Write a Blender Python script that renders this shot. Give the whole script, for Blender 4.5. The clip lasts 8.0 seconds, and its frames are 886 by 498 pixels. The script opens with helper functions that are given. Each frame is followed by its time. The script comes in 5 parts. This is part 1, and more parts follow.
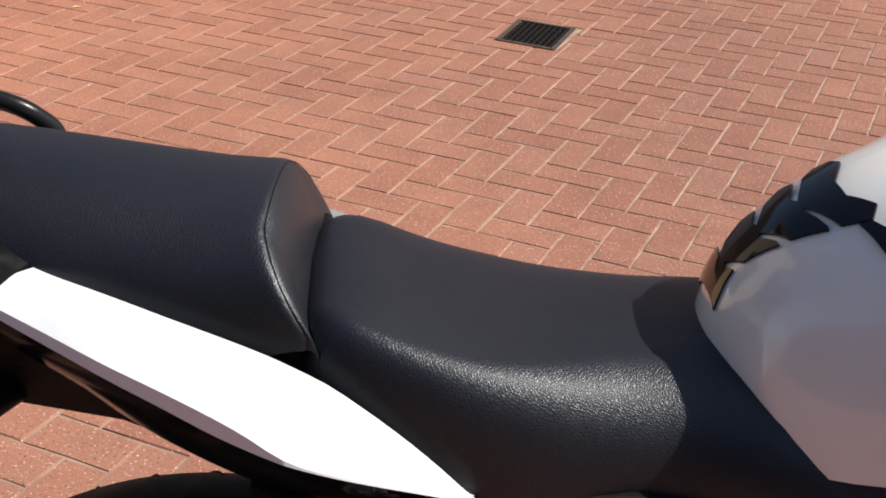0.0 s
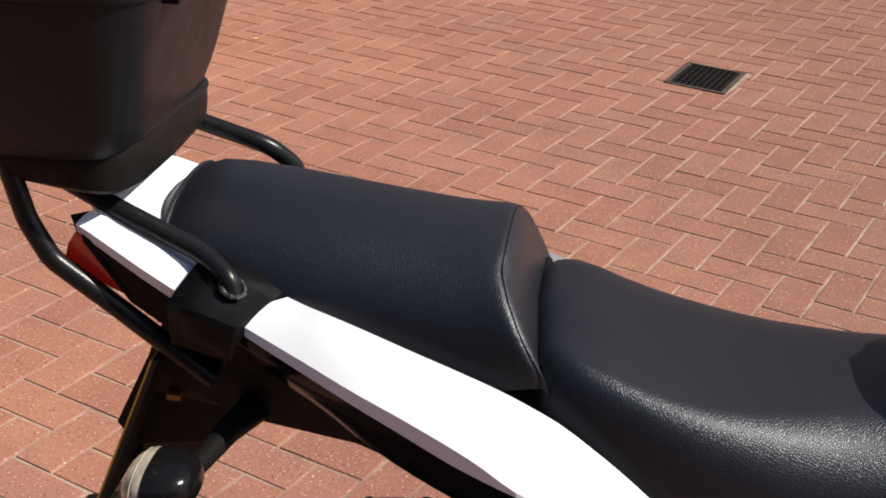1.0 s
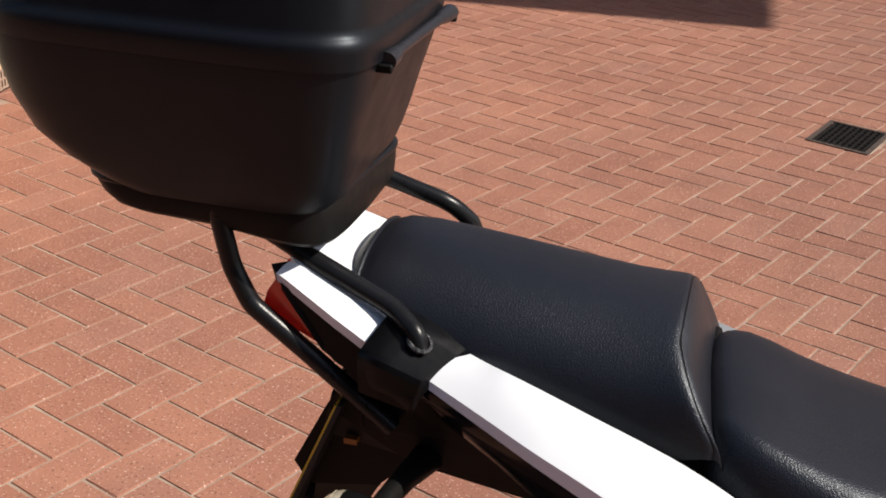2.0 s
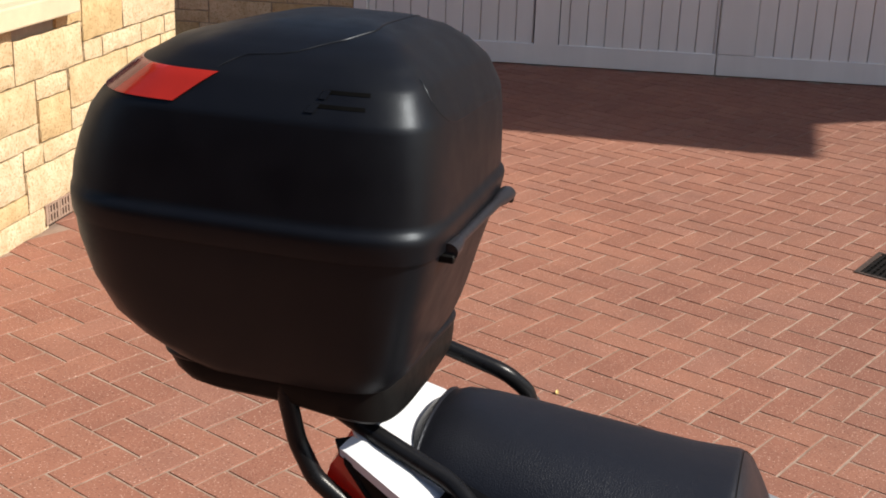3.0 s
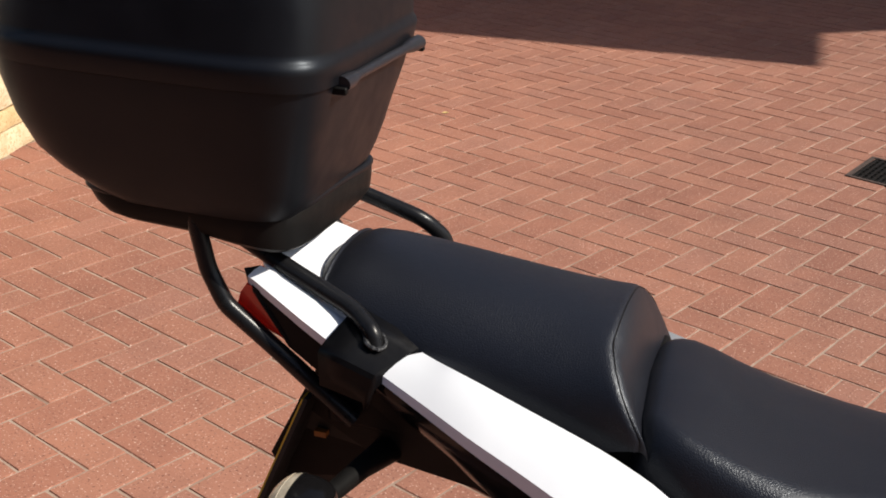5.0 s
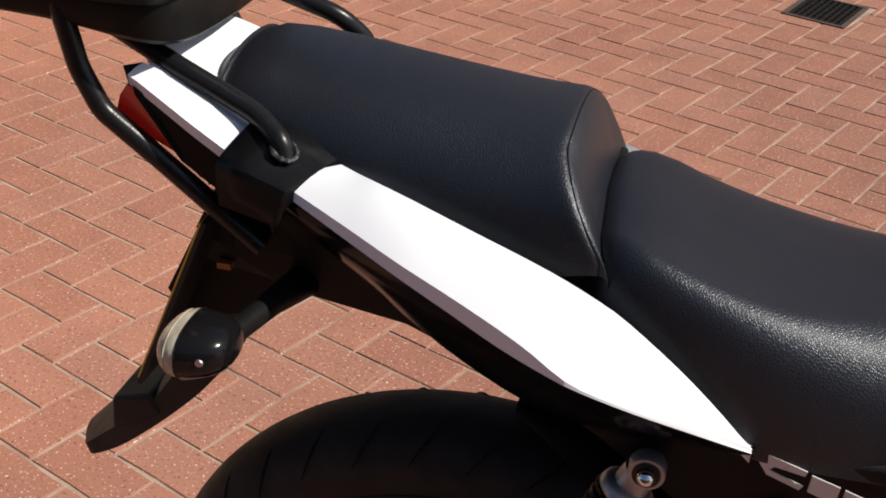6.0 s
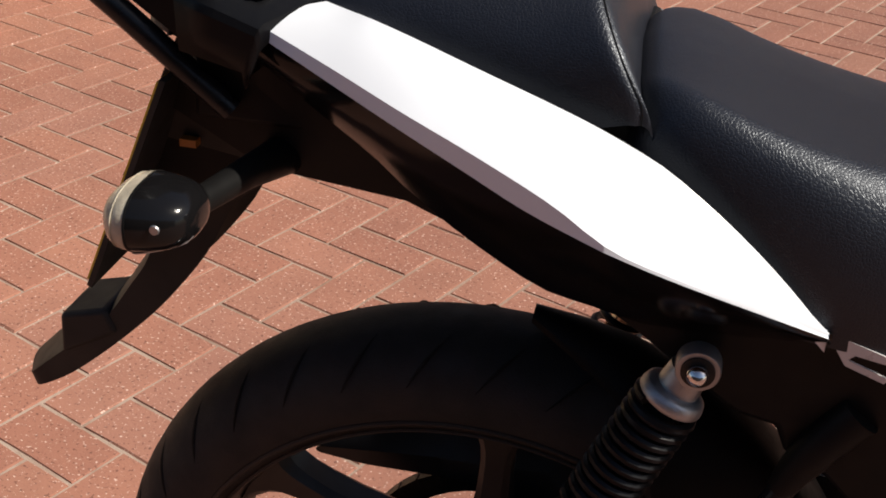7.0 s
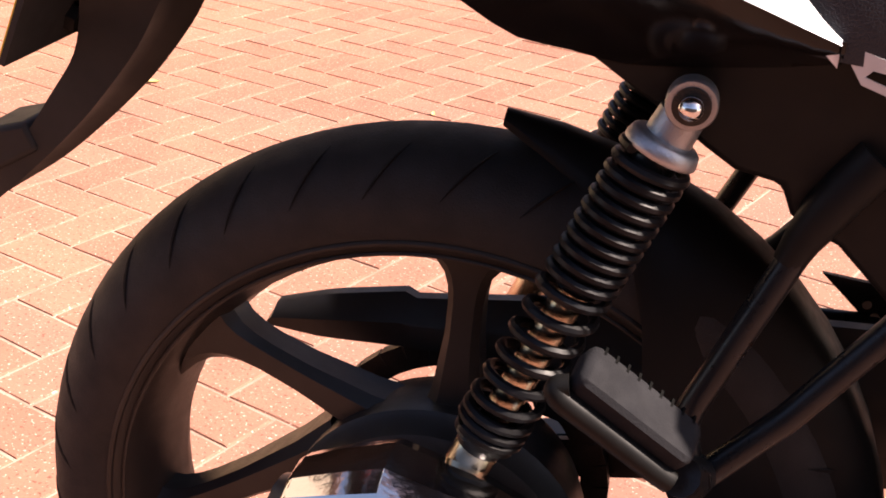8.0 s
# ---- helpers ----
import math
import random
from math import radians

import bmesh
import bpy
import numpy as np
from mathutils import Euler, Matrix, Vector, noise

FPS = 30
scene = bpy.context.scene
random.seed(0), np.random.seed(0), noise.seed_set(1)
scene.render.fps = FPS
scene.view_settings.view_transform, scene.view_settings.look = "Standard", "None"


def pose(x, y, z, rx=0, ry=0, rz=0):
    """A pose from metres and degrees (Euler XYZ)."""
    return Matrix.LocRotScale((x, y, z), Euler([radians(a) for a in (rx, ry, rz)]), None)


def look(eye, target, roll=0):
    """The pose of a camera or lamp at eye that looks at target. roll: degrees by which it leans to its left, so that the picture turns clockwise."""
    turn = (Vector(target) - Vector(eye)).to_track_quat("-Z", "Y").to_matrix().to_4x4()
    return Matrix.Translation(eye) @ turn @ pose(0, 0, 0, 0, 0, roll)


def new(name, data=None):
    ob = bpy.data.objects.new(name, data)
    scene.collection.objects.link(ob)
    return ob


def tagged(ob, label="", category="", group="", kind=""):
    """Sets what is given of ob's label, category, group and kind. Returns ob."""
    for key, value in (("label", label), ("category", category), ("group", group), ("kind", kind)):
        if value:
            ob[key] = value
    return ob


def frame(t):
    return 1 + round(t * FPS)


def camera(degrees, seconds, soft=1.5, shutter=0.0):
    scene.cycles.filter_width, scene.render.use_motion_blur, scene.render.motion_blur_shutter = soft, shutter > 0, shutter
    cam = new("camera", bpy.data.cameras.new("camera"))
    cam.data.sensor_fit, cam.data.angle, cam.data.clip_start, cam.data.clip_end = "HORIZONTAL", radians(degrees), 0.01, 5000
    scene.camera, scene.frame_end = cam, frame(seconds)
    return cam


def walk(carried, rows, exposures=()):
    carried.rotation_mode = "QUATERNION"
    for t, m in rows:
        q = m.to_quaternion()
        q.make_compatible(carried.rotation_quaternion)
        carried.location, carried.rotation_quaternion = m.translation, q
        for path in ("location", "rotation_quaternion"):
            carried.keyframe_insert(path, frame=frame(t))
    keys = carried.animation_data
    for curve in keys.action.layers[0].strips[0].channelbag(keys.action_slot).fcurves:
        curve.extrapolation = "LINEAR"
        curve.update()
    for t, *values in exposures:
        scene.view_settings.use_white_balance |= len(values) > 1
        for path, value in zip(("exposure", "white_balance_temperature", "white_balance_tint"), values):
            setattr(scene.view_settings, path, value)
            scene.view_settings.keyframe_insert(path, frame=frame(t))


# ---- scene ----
U = 1.093  # metres in one unit of the plan
cam = camera(39.23, 8.0, soft=1.8)
ROWS = [
    (0.0, 0.1354, -0.7218, 1.1933, 62.761, -2.120, 1.856),
    (0.5, 0.1056, -0.7414, 1.2058, 63.473, -1.713, 6.018),
    (1.0, 0.0809, -0.7573, 1.2142, 64.089, -1.549, 8.882),
    (1.5, 0.0558, -0.7715, 1.2235, 64.432, -1.892, 12.296),
    (1.7, 0.0484, -0.7773, 1.2279, 64.653, -2.038, 13.576),
    (2.8, 0.0338, -0.8021, 1.2872, 69.857, -2.090, 17.123),
    (3.0, 0.0348, -0.8050, 1.2955, 70.777, -1.939, 17.261),
    (3.5, 0.0385, -0.8206, 1.3121, 72.429, -1.427, 17.074),
    (4.0, 0.0697, -0.8398, 1.3114, 72.013, -0.935, 18.201),
    (4.5, 0.1122, -0.8437, 1.2895, 69.598, -1.604, 18.715),
    (5.0, 0.1381, -0.8410, 1.2566, 67.199, -1.649, 18.191),
    (5.2, 0.1450, -0.8358, 1.2430, 66.300, -1.596, 17.949),
    (6.3, 0.0854, -0.6921, 1.1287, 59.933, -2.825, 13.576),
    (6.5, 0.0779, -0.6764, 1.1033, 60.220, -2.867, 13.204),
    (7.0, 0.0780, -0.6611, 1.0330, 61.205, -2.417, 13.641),
    (7.5, 0.0932, -0.6513, 0.9366, 63.061, -1.732, 13.799),
    (8.0, 0.0984, -0.6562, 0.8421, 65.775, -2.580, 12.917),
]
EXPOSURES = [(0.0, 0.68, 6500, 10), (1.0, 0.53, 6500, 10), (1.7, 0.47, 6500, 10), (2.8, 0.4, 6500, 10), (5.2, 0.4, 6500, 10), (6.5, 0.45, 6500, 10), (7.5, 0.6, 6600, 12), (7.7, 1.1, 6750, 15), (7.9, 1.7, 7100, 22), (8.0, 1.82, 7150, 24)]
walk(cam, [(t, pose(x * U, y * U, z * U, rx, ry, rz)) for t, x, y, z, rx, ry, rz in ROWS], EXPOSURES)

# ---- light ----
SUN_AZ, SUN_EL = radians(4), radians(44)  # azimuth from +x towards +y
SUN_WAY = Vector((math.cos(SUN_AZ) * math.cos(SUN_EL), math.sin(SUN_AZ) * math.cos(SUN_EL), math.sin(SUN_EL)))
world = bpy.data.worlds.new("sky")
scene.world = world
world.use_nodes = True
wn = world.node_tree
sky = wn.nodes.new("ShaderNodeTexSky")
sky.sky_type, sky.sun_disc = "NISHITA", False
sky.sun_elevation, sky.sun_rotation = SUN_EL, math.pi / 2 - SUN_AZ
sky.air_density, sky.dust_density = 1.0, 1.2
wn.nodes["Background"].inputs["Strength"].default_value = 0.078
wn.links.new(sky.outputs[0], wn.nodes["Background"].inputs["Color"])
sun = new("sun", bpy.data.lights.new("sun", "SUN"))
sun.data.energy, sun.data.angle, sun.data.color = 5.0, radians(0.53), (1.0, 0.93, 0.82)
sun.matrix_basis = look(SUN_WAY * 30, (0, 0, 0))


# ---- materials ----
class Nodes:
    """A short way to write a procedural material."""

    def __init__(self, name):
        self.m = bpy.data.materials.new(name)
        self.m.use_nodes = True
        self.t = self.m.node_tree
        self.b = self.t.nodes["Principled BSDF"]
        self.xyz = self.t.nodes.new("ShaderNodeTexCoord").outputs["Object"]

    def add(self, kind, **values):
        n = self.t.nodes.new(kind)
        for k, v in values.items():
            n.inputs[k.replace("_", " ")].default_value = v
        return n

    def wire(self, a, b):
        self.t.links.new(a, b)

    def noise(self, scale, detail=4.0, rough=0.55, stretch=None):
        n = self.add("ShaderNodeTexNoise", Scale=scale, Detail=detail, Roughness=rough)
        at = self.xyz
        if stretch:
            mp = self.add("ShaderNodeMapping", Scale=stretch)
            self.wire(at, mp.inputs[0])
            at = mp.outputs[0]
        self.wire(at, n.inputs["Vector"])
        return n.outputs["Fac"]

    def cells(self, scale, feature="F1"):
        n = self.add("ShaderNodeTexVoronoi", Scale=scale)
        n.feature = feature
        self.wire(self.xyz, n.inputs["Vector"])
        return n.outputs["Distance"]

    def ramp(self, fac, stops):
        n = self.add("ShaderNodeValToRGB")
        e = n.color_ramp.elements
        while len(e) < len(stops):
            e.new(0.5)
        for k, (at, c) in enumerate(stops):
            e[k].position = at
            e[k].color = (*c, 1) if len(c) == 3 else (c[0], c[0], c[0], 1)
        self.wire(fac, n.inputs[0])
        return n.outputs[0]

    def mix(self, fac, a, b, blend="MIX"):
        n = self.add("ShaderNodeMix")
        n.data_type, n.blend_type = "RGBA", blend
        for v, k in ((fac, 0), (a, 6), (b, 7)):
            if isinstance(v, (int, float)):
                n.inputs[k].default_value = v
            elif isinstance(v, tuple):
                n.inputs[k].default_value = (*v, 1)
            else:
                self.wire(v, n.inputs[k])
        return n.outputs[2]

    def math(self, op, a, b):
        n = self.add("ShaderNodeMath")
        n.operation = op
        for k, v in enumerate((a, b)):
            if isinstance(v, (int, float)):
                n.inputs[k].default_value = v
            else:
                self.wire(v, n.inputs[k])
        return n.outputs[0]

    def bump(self, height, distance, strength=1.0, under=None):
        n = self.add("ShaderNodeBump", Strength=strength, Distance=distance)
        self.wire(height, n.inputs["Height"])
        if under:
            self.wire(under, n.inputs["Normal"])
        self.wire(n.outputs[0], self.b.inputs["Normal"])
        return n.outputs[0]

    def set(self, **values):
        for k, v in values.items():
            s = self.b.inputs[k.replace("_", " ")]
            if isinstance(v, (int, float)):
                s.default_value = v
            elif isinstance(v, tuple):
                s.default_value = (*v, 1)
            else:
                self.wire(v, s)
        return self


def scaled(c, k):
    return tuple(v * k for v in c)


def plain(name, colour, rough, metal=0.0, vary=0.12, scale=40.0, grain=900.0, relief=0.0002, **more):
    """A surface with blotches at one scale, grain at another and a little relief."""
    n = Nodes(name)
    big, fine = n.noise(scale), n.noise(grain, 2.0)
    c = n.ramp(big, [(0.3, scaled(colour, 1 - vary)), (0.7, scaled(colour, 1 + vary))])
    n.set(Base_Color=c, Metallic=metal, **more)
    n.set(Roughness=n.ramp(n.noise(scale * 2.3), [(0.3, (rough * 0.85,)), (0.75, (min(1, rough * 1.15),))]))
    if relief:
        n.bump(fine, relief)
    return n.m


def leather():
    n = Nodes("black_vinyl")
    n.set(Base_Color=n.ramp(n.noise(9), [(0.3, (0.0072, 0.0077, 0.0115)), (0.72, (0.0094, 0.0100, 0.0145))]))
    # blue specular tint puts the sky's cool sheen into the vinyl
    n.set(Roughness=n.ramp(n.noise(30), [(0.3, (0.375,)), (0.75, (0.415,))]), Specular_IOR_Level=0.46, Specular_Tint=(0.86, 0.92, 1.0))
    pits = n.ramp(n.cells(500, "DISTANCE_TO_EDGE"), [(0.0, (0.0,)), (0.14, (0.8,)), (0.4, (1.0,))])
    a = n.bump(pits, 0.00025, 0.46)
    n.bump(n.noise(40), 0.0006, 0.2, a)
    return n.m


def paver(name, island):
    """Fired red clay with pale and dark grit; each piece has its own tone."""
    n = Nodes(name)
    if island:
        rnd = n.add("ShaderNodeNewGeometry").outputs["Random Per Island"]
    else:
        rnd = n.add("ShaderNodeObjectInfo").outputs["Random"]
    tone = n.ramp(rnd, [(0.0, (0.247, 0.111, 0.078)), (0.35, (0.265, 0.121, 0.085)), (0.7, (0.280, 0.131, 0.091)), (1.0, (0.266, 0.128, 0.094))])
    geo = n.add("ShaderNodeNewGeometry").outputs["Position"]
    n.xyz = geo
    blot = n.ramp(n.noise(7, 6), [(0.3, (0.89, 0.89, 0.90)), (0.7, (1.07, 1.06, 1.05))])
    wide = n.ramp(n.noise(0.8, 4), [(0.32, (0.86, 0.86, 0.88)), (0.68, (1.08, 1.07, 1.05))])
    # the drive turns darker and greyer towards +x, the gully's side
    split = n.add("ShaderNodeSeparateXYZ")
    n.wire(geo, split.inputs[0])
    drift = n.math("ADD", n.math("MULTIPLY", split.outputs[0], 0.25), n.math("MULTIPLY", n.noise(1.3, 3), 0.4))
    toned = n.ramp(drift, [(0.0, (1.11, 1.10, 1.08)), (0.42, (0.885, 0.915, 0.945))])
    c = n.mix(1.0, n.mix(1.0, n.mix(1.0, tone, blot, "MULTIPLY"), wide, "MULTIPLY"), toned, "MULTIPLY")
    pale = n.ramp(n.noise(185, 2), [(0.635, (0,)), (0.69, (1,))])
    dark = n.ramp(n.noise(150, 3), [(0.34, (1,)), (0.395, (0,))])
    c = n.mix(n.math("MULTIPLY", pale, 0.75), c, (0.70, 0.52, 0.43))
    c = n.mix(n.math("MULTIPLY", dark, 0.75), c, (0.09, 0.038, 0.028))
    n.set(Base_Color=c, Roughness=0.88, Specular_IOR_Level=0.25)
    a = n.bump(n.noise(260, 4), 0.0011, 0.7)
    n.bump(n.noise(34, 4), 0.0022, 0.5, a)
    return n.m


def sand():
    n = Nodes("jointing_sand")
    n.xyz = n.add("ShaderNodeNewGeometry").outputs["Position"]
    pale = n.ramp(n.noise(0.45, 3), [(0.38, (0,)), (0.52, (1,))])
    c = n.ramp(n.noise(9, 5), [(0.36, (0.20, 0.128, 0.092)), (0.6, (0.29, 0.20, 0.152))])
    c = n.mix(n.math("MULTIPLY", pale, n.ramp(n.noise(14, 3), [(0.4, (0.1,)), (0.6, (0.9,))])), c, (0.37, 0.285, 0.225))
    n.set(Base_Color=c, Roughness=0.95)
    n.bump(n.noise(420, 3), 0.0015)
    return n.m


def stone():
    """Buff rock-faced sandstone."""
    n = Nodes("sandstone")
    rnd = n.add("ShaderNodeObjectInfo").outputs["Random"]
    tone = n.ramp(rnd, [(0.0, (0.61, 0.455, 0.245)), (0.4, (0.66, 0.53, 0.34)), (0.75, (0.69, 0.58, 0.41)), (1.0, (0.63, 0.485, 0.29))])
    n.xyz = n.add("ShaderNodeNewGeometry").outputs["Position"]
    c = n.mix(1.0, tone, n.ramp(n.noise(16, 5), [(0.3, (0.82, 0.78, 0.7)), (0.7, (1.1, 1.1, 1.1))]), "MULTIPLY")
    pit = n.ramp(n.noise(95, 4), [(0.36, (1,)), (0.46, (0,))])
    c = n.mix(n.math("MULTIPLY", pit, 0.6), c, (0.36, 0.21, 0.08))
    fleck = n.ramp(n.noise(45, 3), [(0.56, (0,)), (0.66, (1,))])
    c = n.mix(n.math("MULTIPLY", fleck, 0.4), c, (0.52, 0.36, 0.18))
    n.set(Base_Color=c, Roughness=0.92, Specular_IOR_Level=0.2)
    a = n.bump(n.noise(150, 5, 0.65), 0.0035, 0.9)
    n.bump(n.noise(40, 4), 0.006, 0.7, a)
    return n.m


def timber():
    n = Nodes("painted_timber")
    c = n.ramp(n.noise(5, 5, 0.6, (1, 1, 0.12)), [(0.3, (0.79, 0.77, 0.74)), (0.7, (0.87, 0.85, 0.82))])
    n.set(Base_Color=c, Roughness=0.5)
    n.bump(n.noise(120, 3, 0.6, (1, 1, 0.06)), 0.0006, 0.5)
    return n.m


VINYL = leather()
WHITE = plain("white_gloss_paint", (0.67, 0.686, 0.72), 0.22, vary=0.012, relief=0)
TANK_WHITE = plain("white_tank_paint", (0.74, 0.73, 0.71), 0.2, vary=0.02, relief=0, Coat_Weight=0.8, Coat_Roughness=0.04)
GLOSS = plain("black_gloss_plastic", (0.005, 0.0047, 0.005), 0.13, vary=0.1, relief=0.00004, Specular_IOR_Level=0.22)
MATT = plain("black_matt_plastic", (0.0060, 0.0057, 0.0056), 0.5, vary=0.15, relief=0.00002, Specular_IOR_Level=0.13)
# box plastic: a blue specular tint colours its sheen like reflected sky
BOXBLACK = plain("black_grained_plastic", (0.0044, 0.0045, 0.0060), 0.43, vary=0.12, scale=14, grain=1500, relief=0.00009, Specular_IOR_Level=0.295, Specular_Tint=(0.78, 0.88, 1.0))
HINGEGREY = plain("grey_black_plastic", (0.016, 0.0165, 0.021), 0.36, vary=0.15, scale=60, relief=0.00005, Specular_IOR_Level=0.45)
FRAME = plain("black_frame_paint", (0.008, 0.008, 0.009), 0.3, vary=0.2, relief=0.0001, Specular_IOR_Level=0.25)
RUBBER = plain("tyre_rubber", (0.016, 0.0135, 0.0125), 0.72, vary=0.25, scale=20, relief=0.0004, Specular_IOR_Level=0.3)
RIMPAINT = plain("dark_rim_paint", (0.015, 0.0125, 0.0115), 0.45, vary=0.15, relief=0.00015, Specular_IOR_Level=0.3)
PEGRUBBER = plain("peg_rubber", (0.014, 0.014, 0.016), 0.8, vary=0.2, relief=0.0003, Specular_IOR_Level=0.1)
CHROME = plain("chrome", (0.62, 0.61, 0.61), 0.1, 1.0, vary=0.04, grain=140, relief=0.00012)
STEEL = plain("dull_steel", (0.42, 0.38, 0.33), 0.36, 1.0, vary=0.2, relief=0.0002)
ALLOY = plain("grey_alloy", (0.33, 0.33, 0.34), 0.42, 0.85, vary=0.12, relief=0.0003)
GREASE = plain("greasy_steel", (0.02, 0.016, 0.013), 0.5, 0.5, vary=0.4, scale=80, relief=0.0006)
LENS = plain("red_lamp_lens", (0.66, 0.03, 0.014), 0.16, vary=0.08, scale=60, relief=0.0001, Coat_Weight=0.4, Subsurface_Weight=0.3)
RED = plain("red_lens", (0.40, 0.018, 0.006), 0.12, vary=0.06, scale=60, relief=0.0001, Coat_Weight=0.5)
REDDARK = plain("dark_red_lens", (0.20, 0.01, 0.008), 0.15, vary=0.1, scale=60, relief=0.0001, Coat_Weight=0.5)
CLEAR = plain("smoky_clear_lens", (0.50, 0.44, 0.34), 0.2, vary=0.3, scale=70, grain=260, relief=0.0005, Transmission_Weight=0.3)
AMBER = plain("amber_reflector", (0.30, 0.11, 0.015), 0.4, vary=0.2)
DECAL = plain("grey_decal", (0.48, 0.47, 0.47), 0.3, 0.2, vary=0.06, relief=0)
SPRING = plain("black_spring_enamel", (0.004, 0.004, 0.005), 0.42, vary=0.2, relief=0.0001, Specular_IOR_Level=0.16)
ROD = plain("bronzed_steel_rod", (0.45, 0.38, 0.28), 0.22, 1.0, vary=0.15, scale=60, relief=0.0001)
WORN = plain("worn_black_steel", (0.0042, 0.0042, 0.005), 0.36, vary=0.1, scale=60, relief=0.00002, Specular_IOR_Level=0.15)
# tyre rubber darkened for the shade inside the tread grooves
TREAD = plain("groove_shade_rubber", (0.0125, 0.0105, 0.0097), 0.85, vary=0.3, scale=60, relief=0.0004, Specular_IOR_Level=0.15)
WELD = plain("chipped_weld", (0.045, 0.045, 0.047), 0.4, 0.5, vary=0.85, scale=260, relief=0.0003)
# a lighter, slightly browner black than the matt plastic
FLAP = plain("lighter_black_plastic", (0.020, 0.0185, 0.017), 0.62, vary=0.3, scale=18, relief=0.00005, Specular_IOR_Level=0.25)
GUARDBLACK = plain("dusty_black_plastic", (0.012, 0.0115, 0.012), 0.5, vary=0.2, relief=0.00004, Specular_IOR_Level=0.4)
SHINY = plain("black_resin", (0.005, 0.005, 0.008), 0.08, vary=0.1, relief=0, Specular_IOR_Level=0.3)
CASTIRON = plain("cast_iron", (0.010, 0.009, 0.009), 0.75, 0.1, vary=0.3, relief=0.0008, Specular_IOR_Level=0.12)
RUSTY = plain("rusted_iron", (0.055, 0.037, 0.031), 0.8, 0.1, vary=0.4, scale=60, relief=0.0008)
# near-black that stands in for the shade inside hollows, gaps and slots
DARKPIT = plain("hollow_shade", (0.003, 0.003, 0.003), 0.9, vary=0.3, Specular_IOR_Level=0.05)
MORTAR = plain("pale_mortar", (0.36, 0.30, 0.23), 0.95, vary=0.15, scale=12, grain=300, relief=0.002)
CONCRETE = plain("cast_stone", (0.62, 0.53, 0.36), 0.9, vary=0.08, scale=9, grain=260, relief=0.0015)
UPVC = plain("white_upvc", (0.78, 0.78, 0.77), 0.3, vary=0.03, relief=0)
TERRACOTTA = plain("terracotta", (0.33, 0.23, 0.17), 0.85, vary=0.15, relief=0.001)
LEAF = plain("dry_leaf", (0.55, 0.40, 0.16), 0.7, vary=0.3, scale=120, relief=0.0004)
TILE = plain("roof_tile", (0.16, 0.085, 0.06), 0.85, vary=0.2, scale=6, relief=0.001)
DARKBRICK = plain("dark_engineering_brick", (0.045, 0.036, 0.034), 0.8, vary=0.25, scale=5, relief=0.001)
STONE, TIMBER, SAND = stone(), timber(), sand()
PAVER, PAVER_FAR = paver("clay_paver", False), paver("clay_paver_field", True)
PLATE = plain("plate_yellow", (0.75, 0.50, 0.03), 0.3, vary=0.04, relief=0)
GLASS = plain("window_glass", (0.02, 0.025, 0.03), 0.03, vary=0.05, relief=0)


# ---- builders ----
def thing(name, at, label, category, group="", kind=""):
    """An Empty at the base of a thing."""
    e = new(name)
    e.empty_display_size = 0.05
    e.matrix_basis = Matrix.Translation(Vector(at) * U)
    return tagged(e, label, category, group, kind)


def mesh_of(name, bm, mat, smooth=True, sharp=38):
    me = bpy.data.meshes.new(name)
    bmesh.ops.scale(bm, vec=(U, U, U), verts=bm.verts)
    bmesh.ops.recalc_face_normals(bm, faces=bm.faces)
    bm.to_mesh(me)
    bm.free()
    me.materials.append(mat)
    if smooth:
        me.shade_smooth()
        me.set_sharp_from_angle(angle=radians(sharp))
    return me


def part(name, bm, mat, parent=None, label="", smooth=True, sharp=38):
    """Links a bmesh, written in the plan's units, as ONE mesh object."""
    ob = new(name, mesh_of(name, bm, mat, smooth, sharp))
    if parent:
        ob.parent = parent
        if not parent.parent:
            ob.matrix_parent_inverse = Matrix.Translation(-parent.matrix_basis.translation)
    if label:
        ob["label"] = label
    return ob


def rounded(ob, width, segments=2):
    b = ob.modifiers.new("bevel", "BEVEL")
    b.width, b.segments, b.limit_method, b.angle_limit = width, segments, "ANGLE", radians(35)
    return ob


def fine(ob, levels=2):
    s = ob.modifiers.new("subsurf", "SUBSURF")
    s.levels = s.render_levels = levels
    return ob


def loft(rings, cap=True, closed=True):
    bm = bmesh.new()
    vs = [[bm.verts.new(p) for p in r] for r in rings]
    n = len(rings[0])
    for a, b in zip(vs, vs[1:]):
        for i in range(n if closed else n - 1):
            j = (i + 1) % n
            bm.faces.new((a[i], a[j], b[j], b[i]))
    if cap and closed:
        bm.faces.new(vs[0][::-1])
        bm.faces.new(vs[-1])
    return bm


def smooth_path(pts, steps=6):
    pts = [Vector(p) for p in pts]
    out = []
    for i in range(len(pts) - 1):
        p0, p1, p2, p3 = pts[max(i - 1, 0)], pts[i], pts[i + 1], pts[min(i + 2, len(pts) - 1)]
        for k in range(steps):
            t = k / steps
            out.append(0.5 * (2 * p1 + (p2 - p0) * t + (2 * p0 - 5 * p1 + 4 * p2 - p3) * t * t + (3 * p1 - p0 - 3 * p2 + p3) * t ** 3))
    return out + [pts[-1]]


